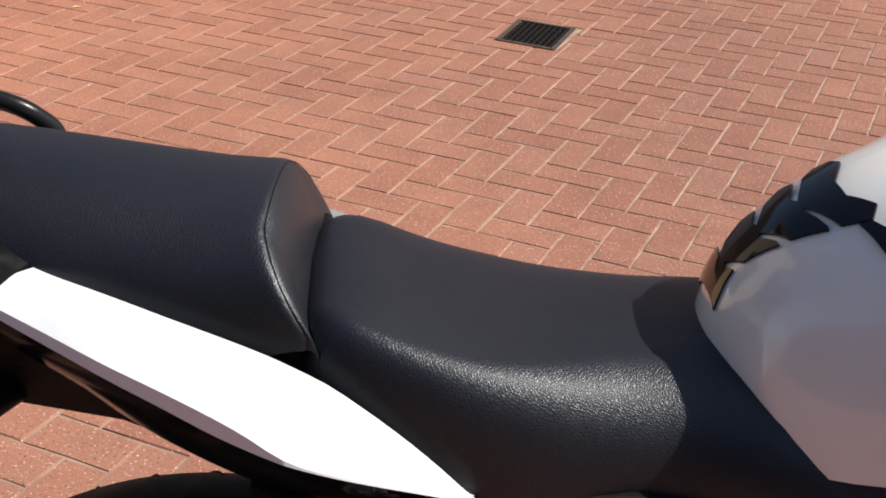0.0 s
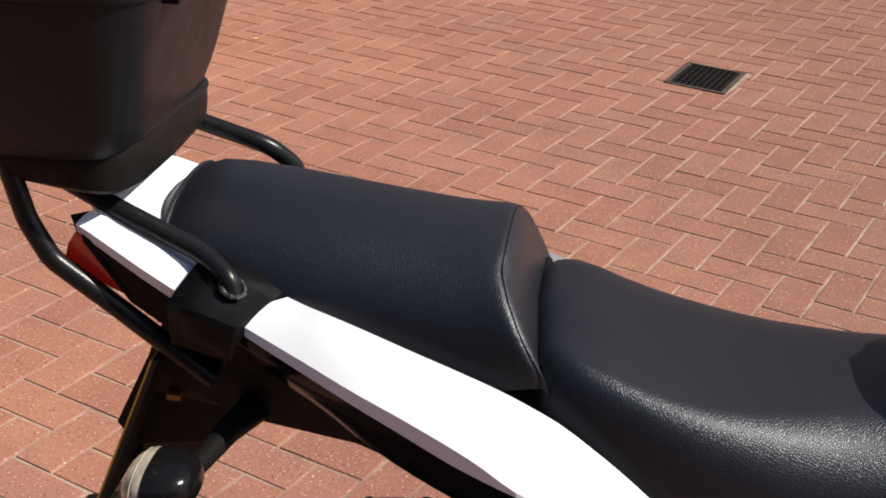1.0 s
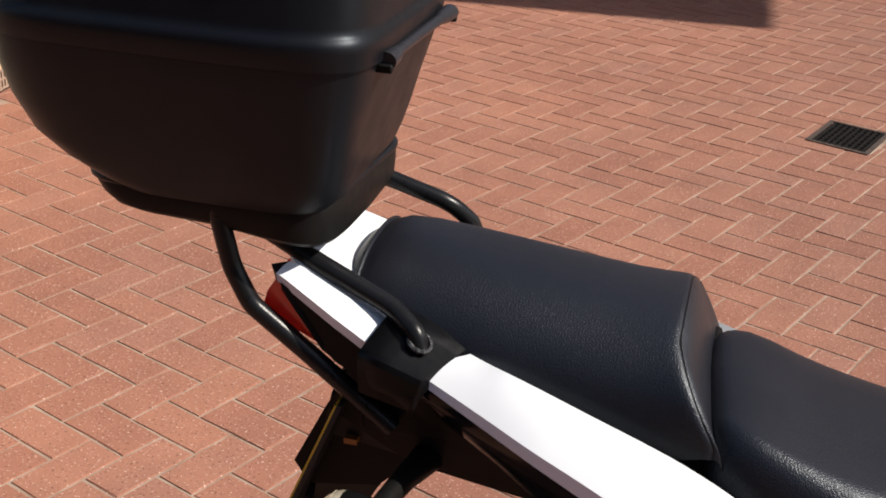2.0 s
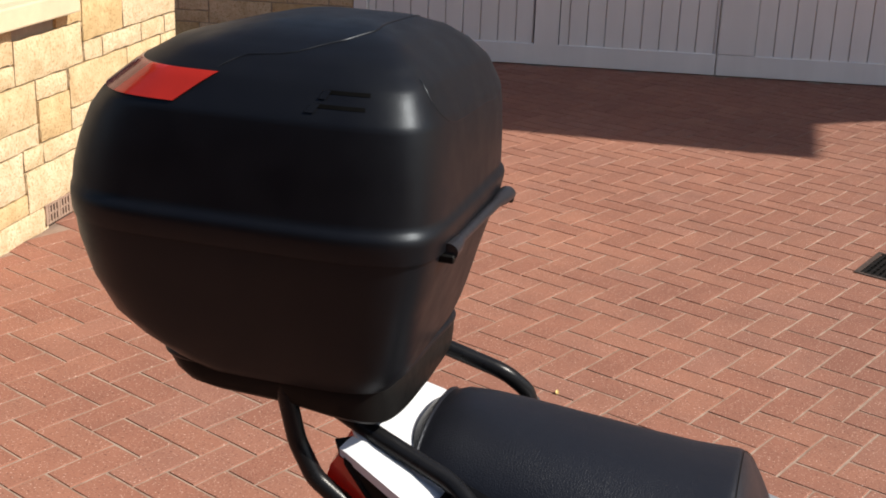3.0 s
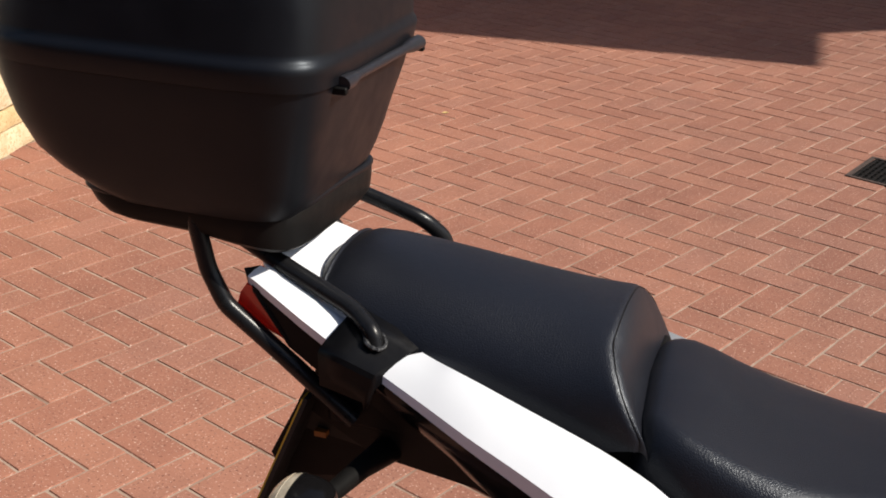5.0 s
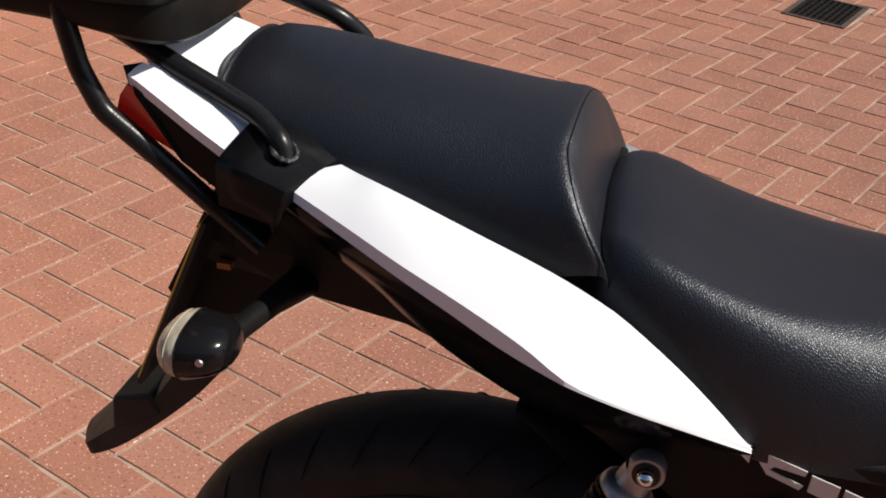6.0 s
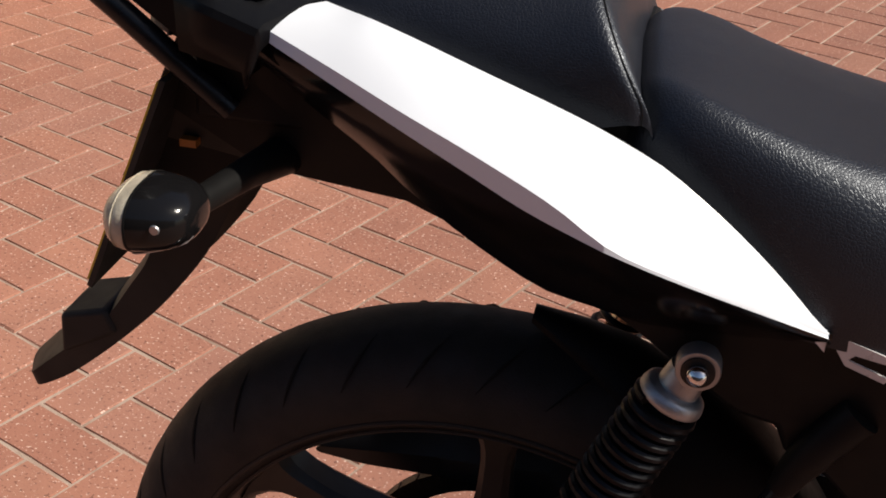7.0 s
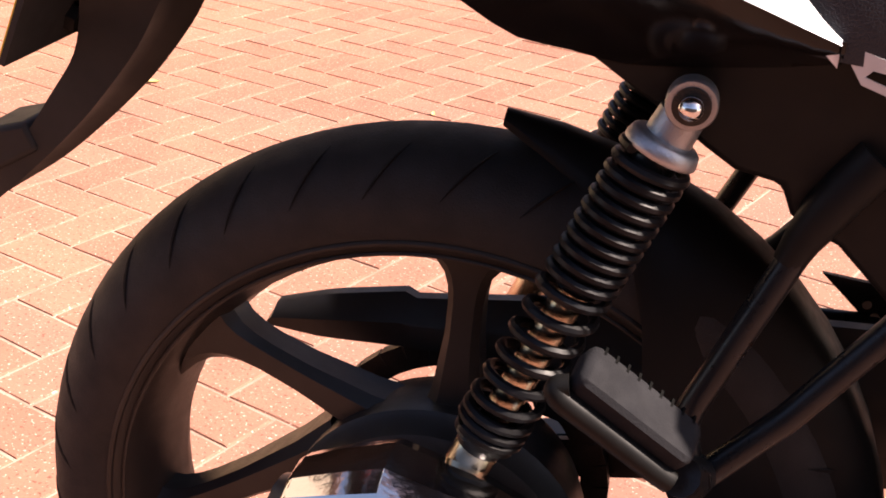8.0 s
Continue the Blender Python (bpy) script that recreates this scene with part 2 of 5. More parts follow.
def bent(pts, bend=0.015, steps=5):
    """A path of straight runs with rounded corners."""
    pts = [Vector(p) for p in pts]
    out = [pts[0]]
    for a, b, c in zip(pts, pts[1:], pts[2:]):
        r = min(bend, (a - b).length * 0.45, (c - b).length * 0.45)
        s, e = b + (a - b).normalized() * r, b + (c - b).normalized() * r
        for k in range(steps + 1):
            t = k / steps
            out.append((1 - t) ** 2 * s + 2 * t * (1 - t) * b + t * t * e)
    return out + [pts[-1]]


def tube(pts, r, seg=12, bm=None, flat=1.0):
    """A round bar along the points; r is a number or one for each point."""
    bm = bm or bmesh.new()
    pts = [Vector(p) for p in pts]
    rs = r if isinstance(r, (list, tuple)) else [r] * len(pts)
    way = (pts[1] - pts[0]).normalized()
    side = way.orthogonal().normalized()
    rings = []
    for i, p in enumerate(pts):
        way = (pts[min(i + 1, len(pts) - 1)] - pts[max(i - 1, 0)]).normalized()
        side = (side - way * side.dot(way)).normalized()
        up = way.cross(side)
        rings.append([bm.verts.new(p + rs[i] * (math.cos(a) * side + flat * math.sin(a) * up)) for a in (2 * math.pi * k / seg for k in range(seg))])
    for a, b in zip(rings, rings[1:]):
        for i in range(seg):
            j = (i + 1) % seg
            bm.faces.new((a[i], a[j], b[j], b[i]))
    bm.faces.new(rings[0][::-1])
    bm.faces.new(rings[-1])
    return bm


def box(lo, hi, bm=None):
    bm = bm or bmesh.new()
    m = Matrix.LocRotScale([(a + b) / 2 for a, b in zip(lo, hi)], None, [abs(b - a) for a, b in zip(lo, hi)])
    bmesh.ops.create_cube(bm, size=1, matrix=m)
    return bm


def turned(profile, centre, axis, seg=40, bm=None, cap=True):
    """A body of revolution: (distance along the axis, radius) pairs round an axis."""
    bm = bm or bmesh.new()
    axis = Vector(axis).normalized()
    s = axis.orthogonal().normalized()
    q = axis.cross(s)
    c = Vector(centre)
    rings = [[bm.verts.new(c + axis * d + max(r, 1e-4) * (math.cos(a) * s + math.sin(a) * q)) for a in (2 * math.pi * k / seg for k in range(seg))] for d, r in profile]
    for a, b in zip(rings, rings[1:]):
        for i in range(seg):
            j = (i + 1) % seg
            bm.faces.new((a[i], a[j], b[j], b[i]))
    if cap:
        bm.faces.new(rings[0][::-1])
        bm.faces.new(rings[-1])
    return bm


def slab(outline, away, bm=None):
    """A flat outline of points given a thickness along a vector."""
    bm = bm or bmesh.new()
    a = [bm.verts.new(p) for p in outline]
    b = [bm.verts.new(Vector(p) + Vector(away)) for p in outline]
    bm.faces.new(a)
    bm.faces.new(b[::-1])
    for i in range(len(a)):
        j = (i + 1) % len(a)
        bm.faces.new((a[j], a[i], b[i], b[j]))
    return bm


def along(x, table):
    """Straight interpolation in a table of rows, by its first column."""
    rows = sorted(table)
    if x <= rows[0][0]:
        return rows[0][1:]
    for a, b in zip(rows, rows[1:]):
        if x <= b[0]:
            t = (x - a[0]) / (b[0] - a[0])
            return tuple(p + (q - p) * t for p, q in zip(a[1:], b[1:]))
    return rows[-1][1:]


def eased(x, table):
    """Smooth interpolation in a table of rows, by its first column."""
    rows = sorted(table)
    if x <= rows[0][0]:
        return rows[0][1:]
    for i in range(len(rows) - 1):
        a, b = rows[i], rows[i + 1]
        if x <= b[0]:
            t, h = (x - a[0]) / (b[0] - a[0]), b[0] - a[0]
            z, e = rows[max(i - 1, 0)], rows[min(i + 2, len(rows) - 1)]
            out = []
            for k in range(1, len(a)):
                ma, mb = (b[k] - z[k]) / (b[0] - z[0]) * h, (e[k] - a[k]) / (e[0] - a[0]) * h
                out.append((2 * t ** 3 - 3 * t * t + 1) * a[k] + (t ** 3 - 2 * t * t + t) * ma + (3 * t * t - 2 * t ** 3) * b[k] + (t ** 3 - t * t) * mb)
            return tuple(out)
    return rows[-1][1:]


def power(v, p):
    return math.copysign(abs(v) ** p, v)


# ---- ground ----
LAT_AT, LAT_TURN, BLOCK = Vector((0.0391, 2.4854)), radians(-22.5), 0.086
LU, LV = Vector((math.cos(LAT_TURN), math.sin(LAT_TURN))), Vector((-math.sin(LAT_TURN), math.cos(LAT_TURN)))


def lattice(a, b):
    p = LAT_AT + BLOCK * (a * LU + b * LV)
    return p.x, p.y


bm = bmesh.new()
bmesh.ops.create_grid(bm, x_segments=1, y_segments=1, size=400, matrix=Matrix.Translation((0, 0, -0.0023)))
ground = tagged(part("ground", bm, SAND, smooth=False), "bare sandy ground under the clay paving", "ground", kind="structure")

# ---- house and garage ----
DOOR_AT, DOOR_TURN = Vector((-1.737, 5.898, 0)), radians(8.6)
DX, DY = Vector((math.cos(DOOR_TURN), math.sin(DOOR_TURN), 0)), Vector((-math.sin(DOOR_TURN), math.cos(DOOR_TURN), 0))
WALL_AT, WALL_TURN = Vector((-2.236, 2.155, 0)), radians(94.9)
WX, WY = Vector((math.cos(WALL_TURN), math.sin(WALL_TURN), 0)), Vector((-math.sin(WALL_TURN), math.cos(WALL_TURN), 0))
UP = Vector((0, 0, 1))


def block(at, ax, ay, lo, hi, bm=None):
    """A box in a wall's own axes: along, into the wall, up."""
    bm = bm or bmesh.new()
    c = [(lo[k] + hi[k]) / 2 for k in range(3)]
    m = Matrix((ax * (hi[0] - lo[0]), ay * (hi[1] - lo[1]), UP * (hi[2] - lo[2]))).transposed().to_4x4()
    m.translation = at + ax * c[0] + ay * c[1] + UP * c[2]
    bmesh.ops.create_cube(bm, size=1, matrix=m)
    return bm


def rock(ax, ay, w, h, d, seed):
    """A rock-faced stone, its face towards -ay, centred on its base corner."""
    rng = random.Random(seed)
    nx, nz = max(3, min(7, int(w / 0.035))), max(2, min(4, int(h / 0.03)))
    bm = bmesh.new()
    g = [[None] * (nz + 1) for _ in range(nx + 1)]
    for i in range(nx + 1):
        for k in range(nz + 1):
            rim = i in (0, nx) or k in (0, nz)
            out = 0.0 if rim else rng.uniform(0.003, 0.010)
            jx = 0 if i in (0, nx) else rng.uniform(-0.2, 0.2)
            jz = 0 if k in (0, nz) else rng.uniform(-0.2, 0.2)
            e = rng.uniform(-0.0025, 0.0025) if rim else 0
            g[i][k] = bm.verts.new(ax * (w * (i + jx) / nx + e) - ay * out + UP * (h * (k + jz) / nz + e))
    for i in range(nx):
        for k in range(nz):
            bm.faces.new((g[i][k], g[i + 1][k], g[i + 1][k + 1], g[i][k + 1]))
    edge = [g[i][0] for i in range(nx + 1)] + [g[nx][k] for k in range(1, nz + 1)] + [g[i][nz] for i in range(nx - 1, -1, -1)] + [g[0][k] for k in range(nz - 1, 0, -1)]
    back = [bm.verts.new(v.co + ay * d) for v in edge]
    for i in range(len(edge)):
        j = (i + 1) % len(edge)
        bm.faces.new((edge[j], edge[i], back[i], back[j]))
    return bm


def snecked(parent, at, ax, ay, x0, x1, z0, levels, step, seed, fixed=(), skip=None, deep=0.03, wide=(13, 36)):
    """Squared stones one or two steps high, each an object of its own, on the face of a wall."""
    rng = random.Random(seed)
    cell, gap = 0.01, 0.0065
    n = int(round((x1 - x0) / cell))
    taken = [[False] * levels for _ in range(n)]

    def lay(i0, i1, k0, k1):
        for i in range(max(i0, 0), min(i1, n)):
            for k in range(k0, min(k1, levels)):
                taken[i][k] = True
        xa, za, w, h = x0 + i0 * cell, z0 + k0 * step, (i1 - i0) * cell, (k1 - k0) * step
        if skip and skip(xa + w / 2, za + h / 2):
            return
        bm = rock(ax, ay, w - gap, h - gap, deep, rng.random())
        bmesh.ops.translate(bm, vec=at + ax * xa + UP * za, verts=bm.verts)
        part("stone", bm, STONE, parent)

    for xa, xb, k0, k1 in fixed:
        lay(int(round((xa - x0) / cell)), int(round((xb - x0) / cell)), k0, k1)
    for k in range(levels):
        i = 0
        while i < n:
            if taken[i][k]:
                i += 1
                continue
            end = i
            while end < n and not taken[end][k]:
                end += 1
            w = rng.randint(*wide)
            if end - (i + w) < 11:
                w = end - i
            tall = w > 14 and k + 1 < levels and rng.random() < 0.5 and not any(taken[j][k + 1] for j in range(i, i + w))
            lay(i, i + w, k, k + (2 if tall else 1))
            i += w


# side wall of the house, lit by the sun
STEP, PLINTH, WALL_END = 0.068, 0.080, 1.34
SILL_END, SILL_LOW, SILL_TOP, OPENING = 0.507, 0.668, 0.735, 0.455
wall_house = thing("wall_house", WALL_AT + WX * 0.5, "house wall of buff rock-faced sandstone blocks", "wall", kind="structure")
core = bmesh.new()
block(WALL_AT, WX, WY, (-1.9, 0.012, 0), (WALL_END - 0.01, 0.26, SILL_LOW), core)
block(WALL_AT, WX, WY, (OPENING + 0.01, 0.012, SILL_LOW), (WALL_END - 0.01, 0.26, 2.5), core)
block(WALL_AT, WX, WY, (-1.9, 0.012, SILL_LOW), (-0.7, 0.26, 2.5), core)
block(WALL_AT, WX, WY, (-0.7, 0.012, 1.7), (OPENING + 0.01, 0.26, 2.5), core)
block(WALL_AT, WX, WY, (-1.9, 0.27, 0), (WALL_END - 0.02, 4.2, 2.6), core)
block(WALL_AT, WX, WY, (-1.9, 0.012, 2.502), (WALL_END - 0.01, 0.268, 2.6), core)
part("mortar_bed", core, MORTAR, wall_house, "pale mortar between the stones", smooth=False)


roof_house = thing("roof_house", WALL_AT + WY * 2.0 + UP * 2.6, "low pitched roof of brown tiles over the house", "roof", kind="structure")
part("tiles", slab([WALL_AT + WX * u + WY * v + UP * z for u, v, z in ((-2.0, -0.12, 2.604), (WALL_END + 0.06, -0.12, 2.604), (WALL_END + 0.06, 4.2, 3.7), (-2.0, 4.2, 3.7))], (0, 0, 0.06)), TILE, roof_house, smooth=False)


def in_window(x, z):
    return (x < OPENING and z > SILL_LOW - 0.02) or (0.28 < x < 0.53 and z < 0.08)


STONES = [(0.02, 0.20, 0, 1), (0.20, 0.56, 0, 2), (-0.02, 0.19, 1, 3), (0.19, 0.31, 2, 3), (0.31, 0.62, 2, 3), (0.0, 0.29, 3, 4), (0.30, 0.50, 3, 5), (-0.10, 0.29, 4, 6),
          (0.29, 0.49, 5, 6), (0.50, 0.92, 4, 6), (0.50, 0.78, 3, 4), (0.78, 1.05, 3, 4), (0.18, 0.60, 6, 8), (0.0, 0.18, 6, 7), (0.61, 0.74, 6, 7), (0.74, 1.04, 6, 7), (1.04, 1.24, 6, 7),
          (0.61, 0.90, 7, 9), (0.90, 1.34, 7, 9), (0.52, 0.79, 9, 10), (0.79, 1.08, 9, 10), (1.08, 1.22, 9, 10), (0.46, 1.22, 10, 12), (0.92, 1.20, 4, 6)]
snecked(wall_house, WALL_AT, WX, WY, -0.76, WALL_END, PLINTH, 16, STEP, 5, STONES, in_window)
snecked(wall_house, WALL_AT, WX, WY, -0.76, WALL_END, 0.0, 1, PLINTH, 6, (), in_window)
# the wall's end face, turned to the garage
END_AT = WALL_AT + WX * WALL_END
snecked(wall_house, END_AT, WY, -WX, 0.012, 0.26, 0.0, 17, STEP, 9)

sill = tagged(part("window_sill", block(WALL_AT, WX, WY, (-0.8, -0.052, SILL_LOW), (SILL_END, 0.012, SILL_TOP), block(WALL_AT, WX, WY, (-0.8, 0.014, SILL_LOW), (OPENING, 0.22, SILL_TOP))), CONCRETE, smooth=False), "projecting cast stone window sill in the house wall", "window sill", kind="structure")
rounded(sill, 0.006)
stool = tagged(part("sill_stool", loft([[WALL_AT + WX * u + WY * v + UP * z for v, z in ((-0.046, SILL_TOP + 0.001), (0.16, SILL_TOP + 0.001), (0.16, SILL_TOP + h), (0.03, SILL_TOP + h), (-0.046, SILL_TOP + h * 0.35))] for u, h in ((0.355, 0.052), (0.452, 0.060))]), CONCRETE, smooth=False), "sloped cast stone block at the sill's end", "window sill", kind="structure")
rounded(stool, 0.006)
window_1 = thing("window_1", WALL_AT + WX * 0.0 + UP * SILL_TOP, "white plastic framed window above a cast stone sill", "window", kind="structure")
rounded(part("window_frame", block(WALL_AT, WX, WY, (OPENING - 0.055, 0.17, SILL_TOP), (OPENING, 0.22, 1.6), block(WALL_AT, WX, WY, (-0.7, 0.17, SILL_TOP), (OPENING - 0.057, 0.22, SILL_TOP + 0.05))), UPVC, window_1), 0.004)
rounded(part("inner_sill", block(WALL_AT, WX, WY, (-0.7, 0.05, SILL_TOP + 0.002), (OPENING - 0.03, 0.168, SILL_TOP + 0.03)), UPVC, window_1), 0.004)
part("pane", block(WALL_AT, WX, WY, (-0.7, 0.19, SILL_TOP + 0.05), (OPENING - 0.055, 0.20, 1.6)), GLASS, window_1, smooth=False)

air_brick = thing("air_brick", WALL_AT + WX * 0.4, "grey terracotta air brick low in the stone wall", "air brick", kind="structure")
# black sheet in place of the shade behind the slats
part("backing", block(WALL_AT, WX, WY, (0.285, 0.0, 0.013), (0.525, 0.03, 0.08)), DARKPIT, air_brick, smooth=False)
for k in range(13):
    x = 0.285 + 0.0185 * k
    part("slat", block(WALL_AT, WX, WY, (x, -0.006, 0.014), (x + 0.010 + 0.006 * (k % 4 == 0), 0.004, 0.079)), TERRACOTTA, air_brick, smooth=False)
for z in (0.014, 0.044, 0.073):
    part("rail", block(WALL_AT, WX, WY, (0.285, -0.005, z), (0.525, 0.005, z + 0.007)), TERRACOTTA, air_brick, smooth=False)

# garage front: stone pier, white timber doors
wall_garage = thing("wall_garage", DOOR_AT - DX * 1.4, "shaded garage wall of buff sandstone blocks", "wall", kind="structure")
part("mortar_bed", block(DOOR_AT, DX, DY, (-2.6, -0.03, 0), (-0.765, 0.2, 2.398)), MORTAR, wall_garage, "pale mortar between the stones", smooth=False)
snecked(wall_garage, DOOR_AT - DY * 0.035, DX, DY, -2.165, -0.765, 0.0, 15, STEP, 21, wide=(18, 46))
upper = bmesh.new()
block(DOOR_AT, DX, DY, (-0.765, -0.03, 1.95), (4.3, 0.2, 2.398), upper)
block(DOOR_AT, DX, DY, (3.6, -0.03, 0), (4.3, 0.2, 1.95), upper)
part("lintel", upper, MORTAR, wall_garage, smooth=False)

door_frame = tagged(part("trim", block(DOOR_AT, DX, DY, (-0.765, -0.045, 0.0), (-0.69, 0.06, 1.95)), TIMBER, smooth=False), "white painted timber frame beside the garage doors", "door frame", kind="structure")
rounded(door_frame, 0.004)


def garage_leaf(name, x0, x1, stile, fixed=()):
    """A ledged door leaf: bottom rail, stiles and upright boards."""
    d = thing(name, DOOR_AT + DX * (x0 + x1) / 2, "white painted boarded timber garage door, closed", "garage door", kind="structure")
    rounded(part("bottom_rail", block(DOOR_AT, DX, DY, (x0, -0.012, 0.006), (x1, 0.03, 0.120)), TIMBER, d), 0.003)
    inner0, inner1 = x0, x1
    if stile[0]:
        rounded(part("stile", block(DOOR_AT, DX, DY, (x0, -0.013, 0.122), (x0 + stile[0], 0.03, 1.94)), TIMBER, d), 0.003)
        inner0 = x0 + stile[0] + 0.003
    if stile[1]:
        rounded(part("stile", block(DOOR_AT, DX, DY, (x1 - stile[1], -0.013, 0.122), (x1, 0.03, 1.94)), TIMBER, d), 0.003)
        inner1 = x1 - stile[1] - 0.003
    x = inner0
    while x < inner1 - 0.01:
        w = min(0.0985, inner1 - x)
        rounded(part("board", block(DOOR_AT, DX, DY, (x + 0.0018, -0.002, 0.118), (x + w - 0.0018, 0.02, 1.94)), TIMBER, d), 0.0025, 1)
        x += w
    part("backing", block(DOOR_AT, DX, DY, (x0 + 0.002, 0.012, 0.01), (x1 - 0.002, 0.035, 1.94)), TIMBER, d, smooth=False)
    return d


garage_leaf("door_1", -0.682, 1.244, (0.035, 0.0))
leaf_b = garage_leaf("door_2", 1.25, 3.55, (0.195, 0.1))
rounded(part("door_handle", block(DOOR_AT, DX, DY, (1.318, -0.045, 0.602), (1.352, -0.012, 0.75)), MATT, leaf_b, "black iron handle"), 0.004)
# narrow let-in board; a black sheet behind it paints the shade of its gaps
part("let_in_gap_shade", block(DOOR_AT, DX, DY, (0.246, -0.0035, 0.112), (0.389, 0.004, 1.94)), DARKPIT, bpy.data.objects["door_1"], "black sheet as the shade in the gap round the let-in board", smooth=False)
part("let_in_board", block(DOOR_AT, DX, DY, (0.251, -0.0145, 0.118), (0.384, -0.0035, 1.94)), TIMBER, bpy.data.objects["door_1"], smooth=False)

# unseen roof slab, added and outlined to cast the shade on the garage front
shade_slab = thing("shade_roof", DOOR_AT + UP * 4.4, "unseen tiled roof slab added to shade the garage front", "roof", kind="structure")
SHADE_OUTLINE = [(-1.6, 5.45), (2.065, 5.45), (2.065, 4.628), (4.635, 4.773), (4.615, 5.433), (4.945, 5.663), (6.565, 6.773), (6.565, 10.483), (-1.6, 10.483)]
# unseen block added below to carry the shading slab
part("roof_prop", block(DOOR_AT, DX, DY, (4.35, 0.21, 0), (7.4, 3.5, 4.395)), MORTAR, shade_slab, "unseen rendered block added to carry the shading roof", smooth=False)
part("soffit", slab([(x, y, 4.4) for x, y in SHADE_OUTLINE], (0, 0, 0.04)), UPVC, shade_slab, smooth=False)
part("tiles", slab([(x, y, 4.442) for x, y in SHADE_OUTLINE], (0, 0, 0.06)), TILE, shade_slab, smooth=False)

# ---- gully grate ----
GA, GB, GC, GD = (Vector((*p, 0)) for p in ((0.30, 3.275), (0.493, 3.18), (0.402, 2.963), (0.220, 3.042)))
gx, gy = (GC - GD).normalized(), (GA - GD).normalized()
gw, gh = (GC - GD).length, (GA - GD).length
drain_grate = thing("drain_grate", (GA + GC) / 2, "black cast iron drain grate set in the paving", "drain grate")


def gbox(u0, u1, v0, v1, z0, z1, bm=None):
    return block(GD, gx, gy, (u0, v0, z0), (u1, v1, z1), bm)


rim = bmesh.new()
for a in ((0, gw, 0, 0.013), (0, gw, gh - 0.013, gh), (0, 0.013, 0.0132, gh - 0.0132), (gw - 0.013, gw, 0.0132, gh - 0.0132)):
    gbox(*a, -0.03, 0.004, rim)
part("frame", rim, RUSTY, drain_grate, "rusty brown iron frame", smooth=False)
for k in range(9):
    u = 0.013 + (gw - 0.026) * (k + 0.5) / 9
    part("bar", gbox(u - 0.0042, u + 0.0042, 0.0134, gh - 0.0134, -0.02, 0.002), CASTIRON, drain_grate, smooth=False)
for k in range(1, 8):
    v = gh * k / 8
    part("cross_bar", gbox(0.0134, gw - 0.0134, v - 0.0028, v + 0.0028, -0.018, 0.0005), CASTIRON, drain_grate, smooth=False)
# thin black sheet in place of the shade down the drain
part("pit", gbox(0.001, gw - 0.001, 0.001, gh - 0.001, -0.0040, -0.0020), DARKPIT, drain_grate, smooth=False)

# plain wall behind the camera that closes the place
closing = tagged(part("wall_behind", box((-6.0, -3.3, 0.0), (6.0, -3.1, 2.3)), DARKBRICK, smooth=False), "plain dark brick boundary wall closing the drive", "wall", kind="structure")

# ---- motorcycle ----
bike = thing("motorcycle", (0.0, 0.0, 0.0), "white and black commuter motorcycle parked on clay paving", "motorcycle")


def shell(rows, n_up=2.6, seg=28, xs=None, sheer=None, n_far=None, droop=None, flat=None):
    """A humped body along x: rows of x, top, half width, base. sheer(x, drop) moves points forward; n_far rounds the far side; flat(x) is how far the top runs level to the near shoulder."""
    xs = xs or [r[0] for r in rows]
    rings = []
    for x in xs:
        zt, hw, zb = eased(x, rows)
        n = n_up(x) if callable(n_up) else n_up
        fall = 0.025 + 0.035 * max(0.0, min(1.0, (x + 0.2) / 0.2)) if droop is None else droop
        ring = []
        for k in range(seg + 1):
            a = math.pi * k / seg
            m = n_far(x) if n_far and math.cos(a) > 0 else n
            y, h = hw * power(math.cos(a), 2 / m), power(math.sin(a), 2 / m)
            if flat and math.cos(a) < -1e-6:
                t, level = 2 * k / seg - 1, flat(x)
                b = max(0.0, t - 0.2) / 0.8 * math.pi / 2
                y = -level * t / 0.2 if t < 0.2 else -level - (hw - level) * power(math.sin(b), 2 / n)
                h = 1 - 0.012 * min(1.0, t / 0.2) ** 2 if t < 0.2 else 0.988 * power(math.cos(b), 2 / n)
            z = zb + (zt - zb) * h
            ring.append((x + (sheer(x, zt - z, y) if sheer else 0), y, z - fall * max(0.0, y)))
        rings.append(ring)
    return loft(rings)


# pillion seat
P_TOP_Z, P_BASE, P_HALF = 0.8685, 0.800, 0.0985
PILLION = [(-0.222, 0.852, 0.060, 0.815), (-0.218, 0.866, 0.069, 0.812), (-0.208, 0.879, 0.076, 0.81), (-0.19, 0.887, 0.080, 0.807), (-0.15, 0.886, 0.083, 0.804), (-0.085, 0.878, 0.088, 0.802), (-0.02, 0.871, 0.0950, 0.790), (0.012, P_TOP_Z, P_HALF, P_BASE), (0.016, P_TOP_Z - 0.0006, P_HALF - 0.0006, P_BASE), (0.018, P_TOP_Z - 0.0018, P_HALF - 0.0016, P_BASE)]


def lean_front(x, drop, y):
    return max(0.0, min(1.0, (x + 0.12) / 0.13)) ** 1.5 * (0.62 - 0.24 * max(0.0, min(1.0, y / 0.06))) * max(0.0, min(0.050, drop - 0.008))


xs = [-0.222, -0.221, -0.218, -0.213, -0.205, -0.19, -0.17, -0.14, -0.11, -0.08, -0.05, -0.02, 0.0, 0.008, 0.012, 0.0145, 0.016, 0.0172, 0.018]
pillion = part("pillion_seat", shell(PILLION, 2.4, xs=xs, sheer=lean_front, seg=44), VINYL, bike, "black grained vinyl pillion seat")


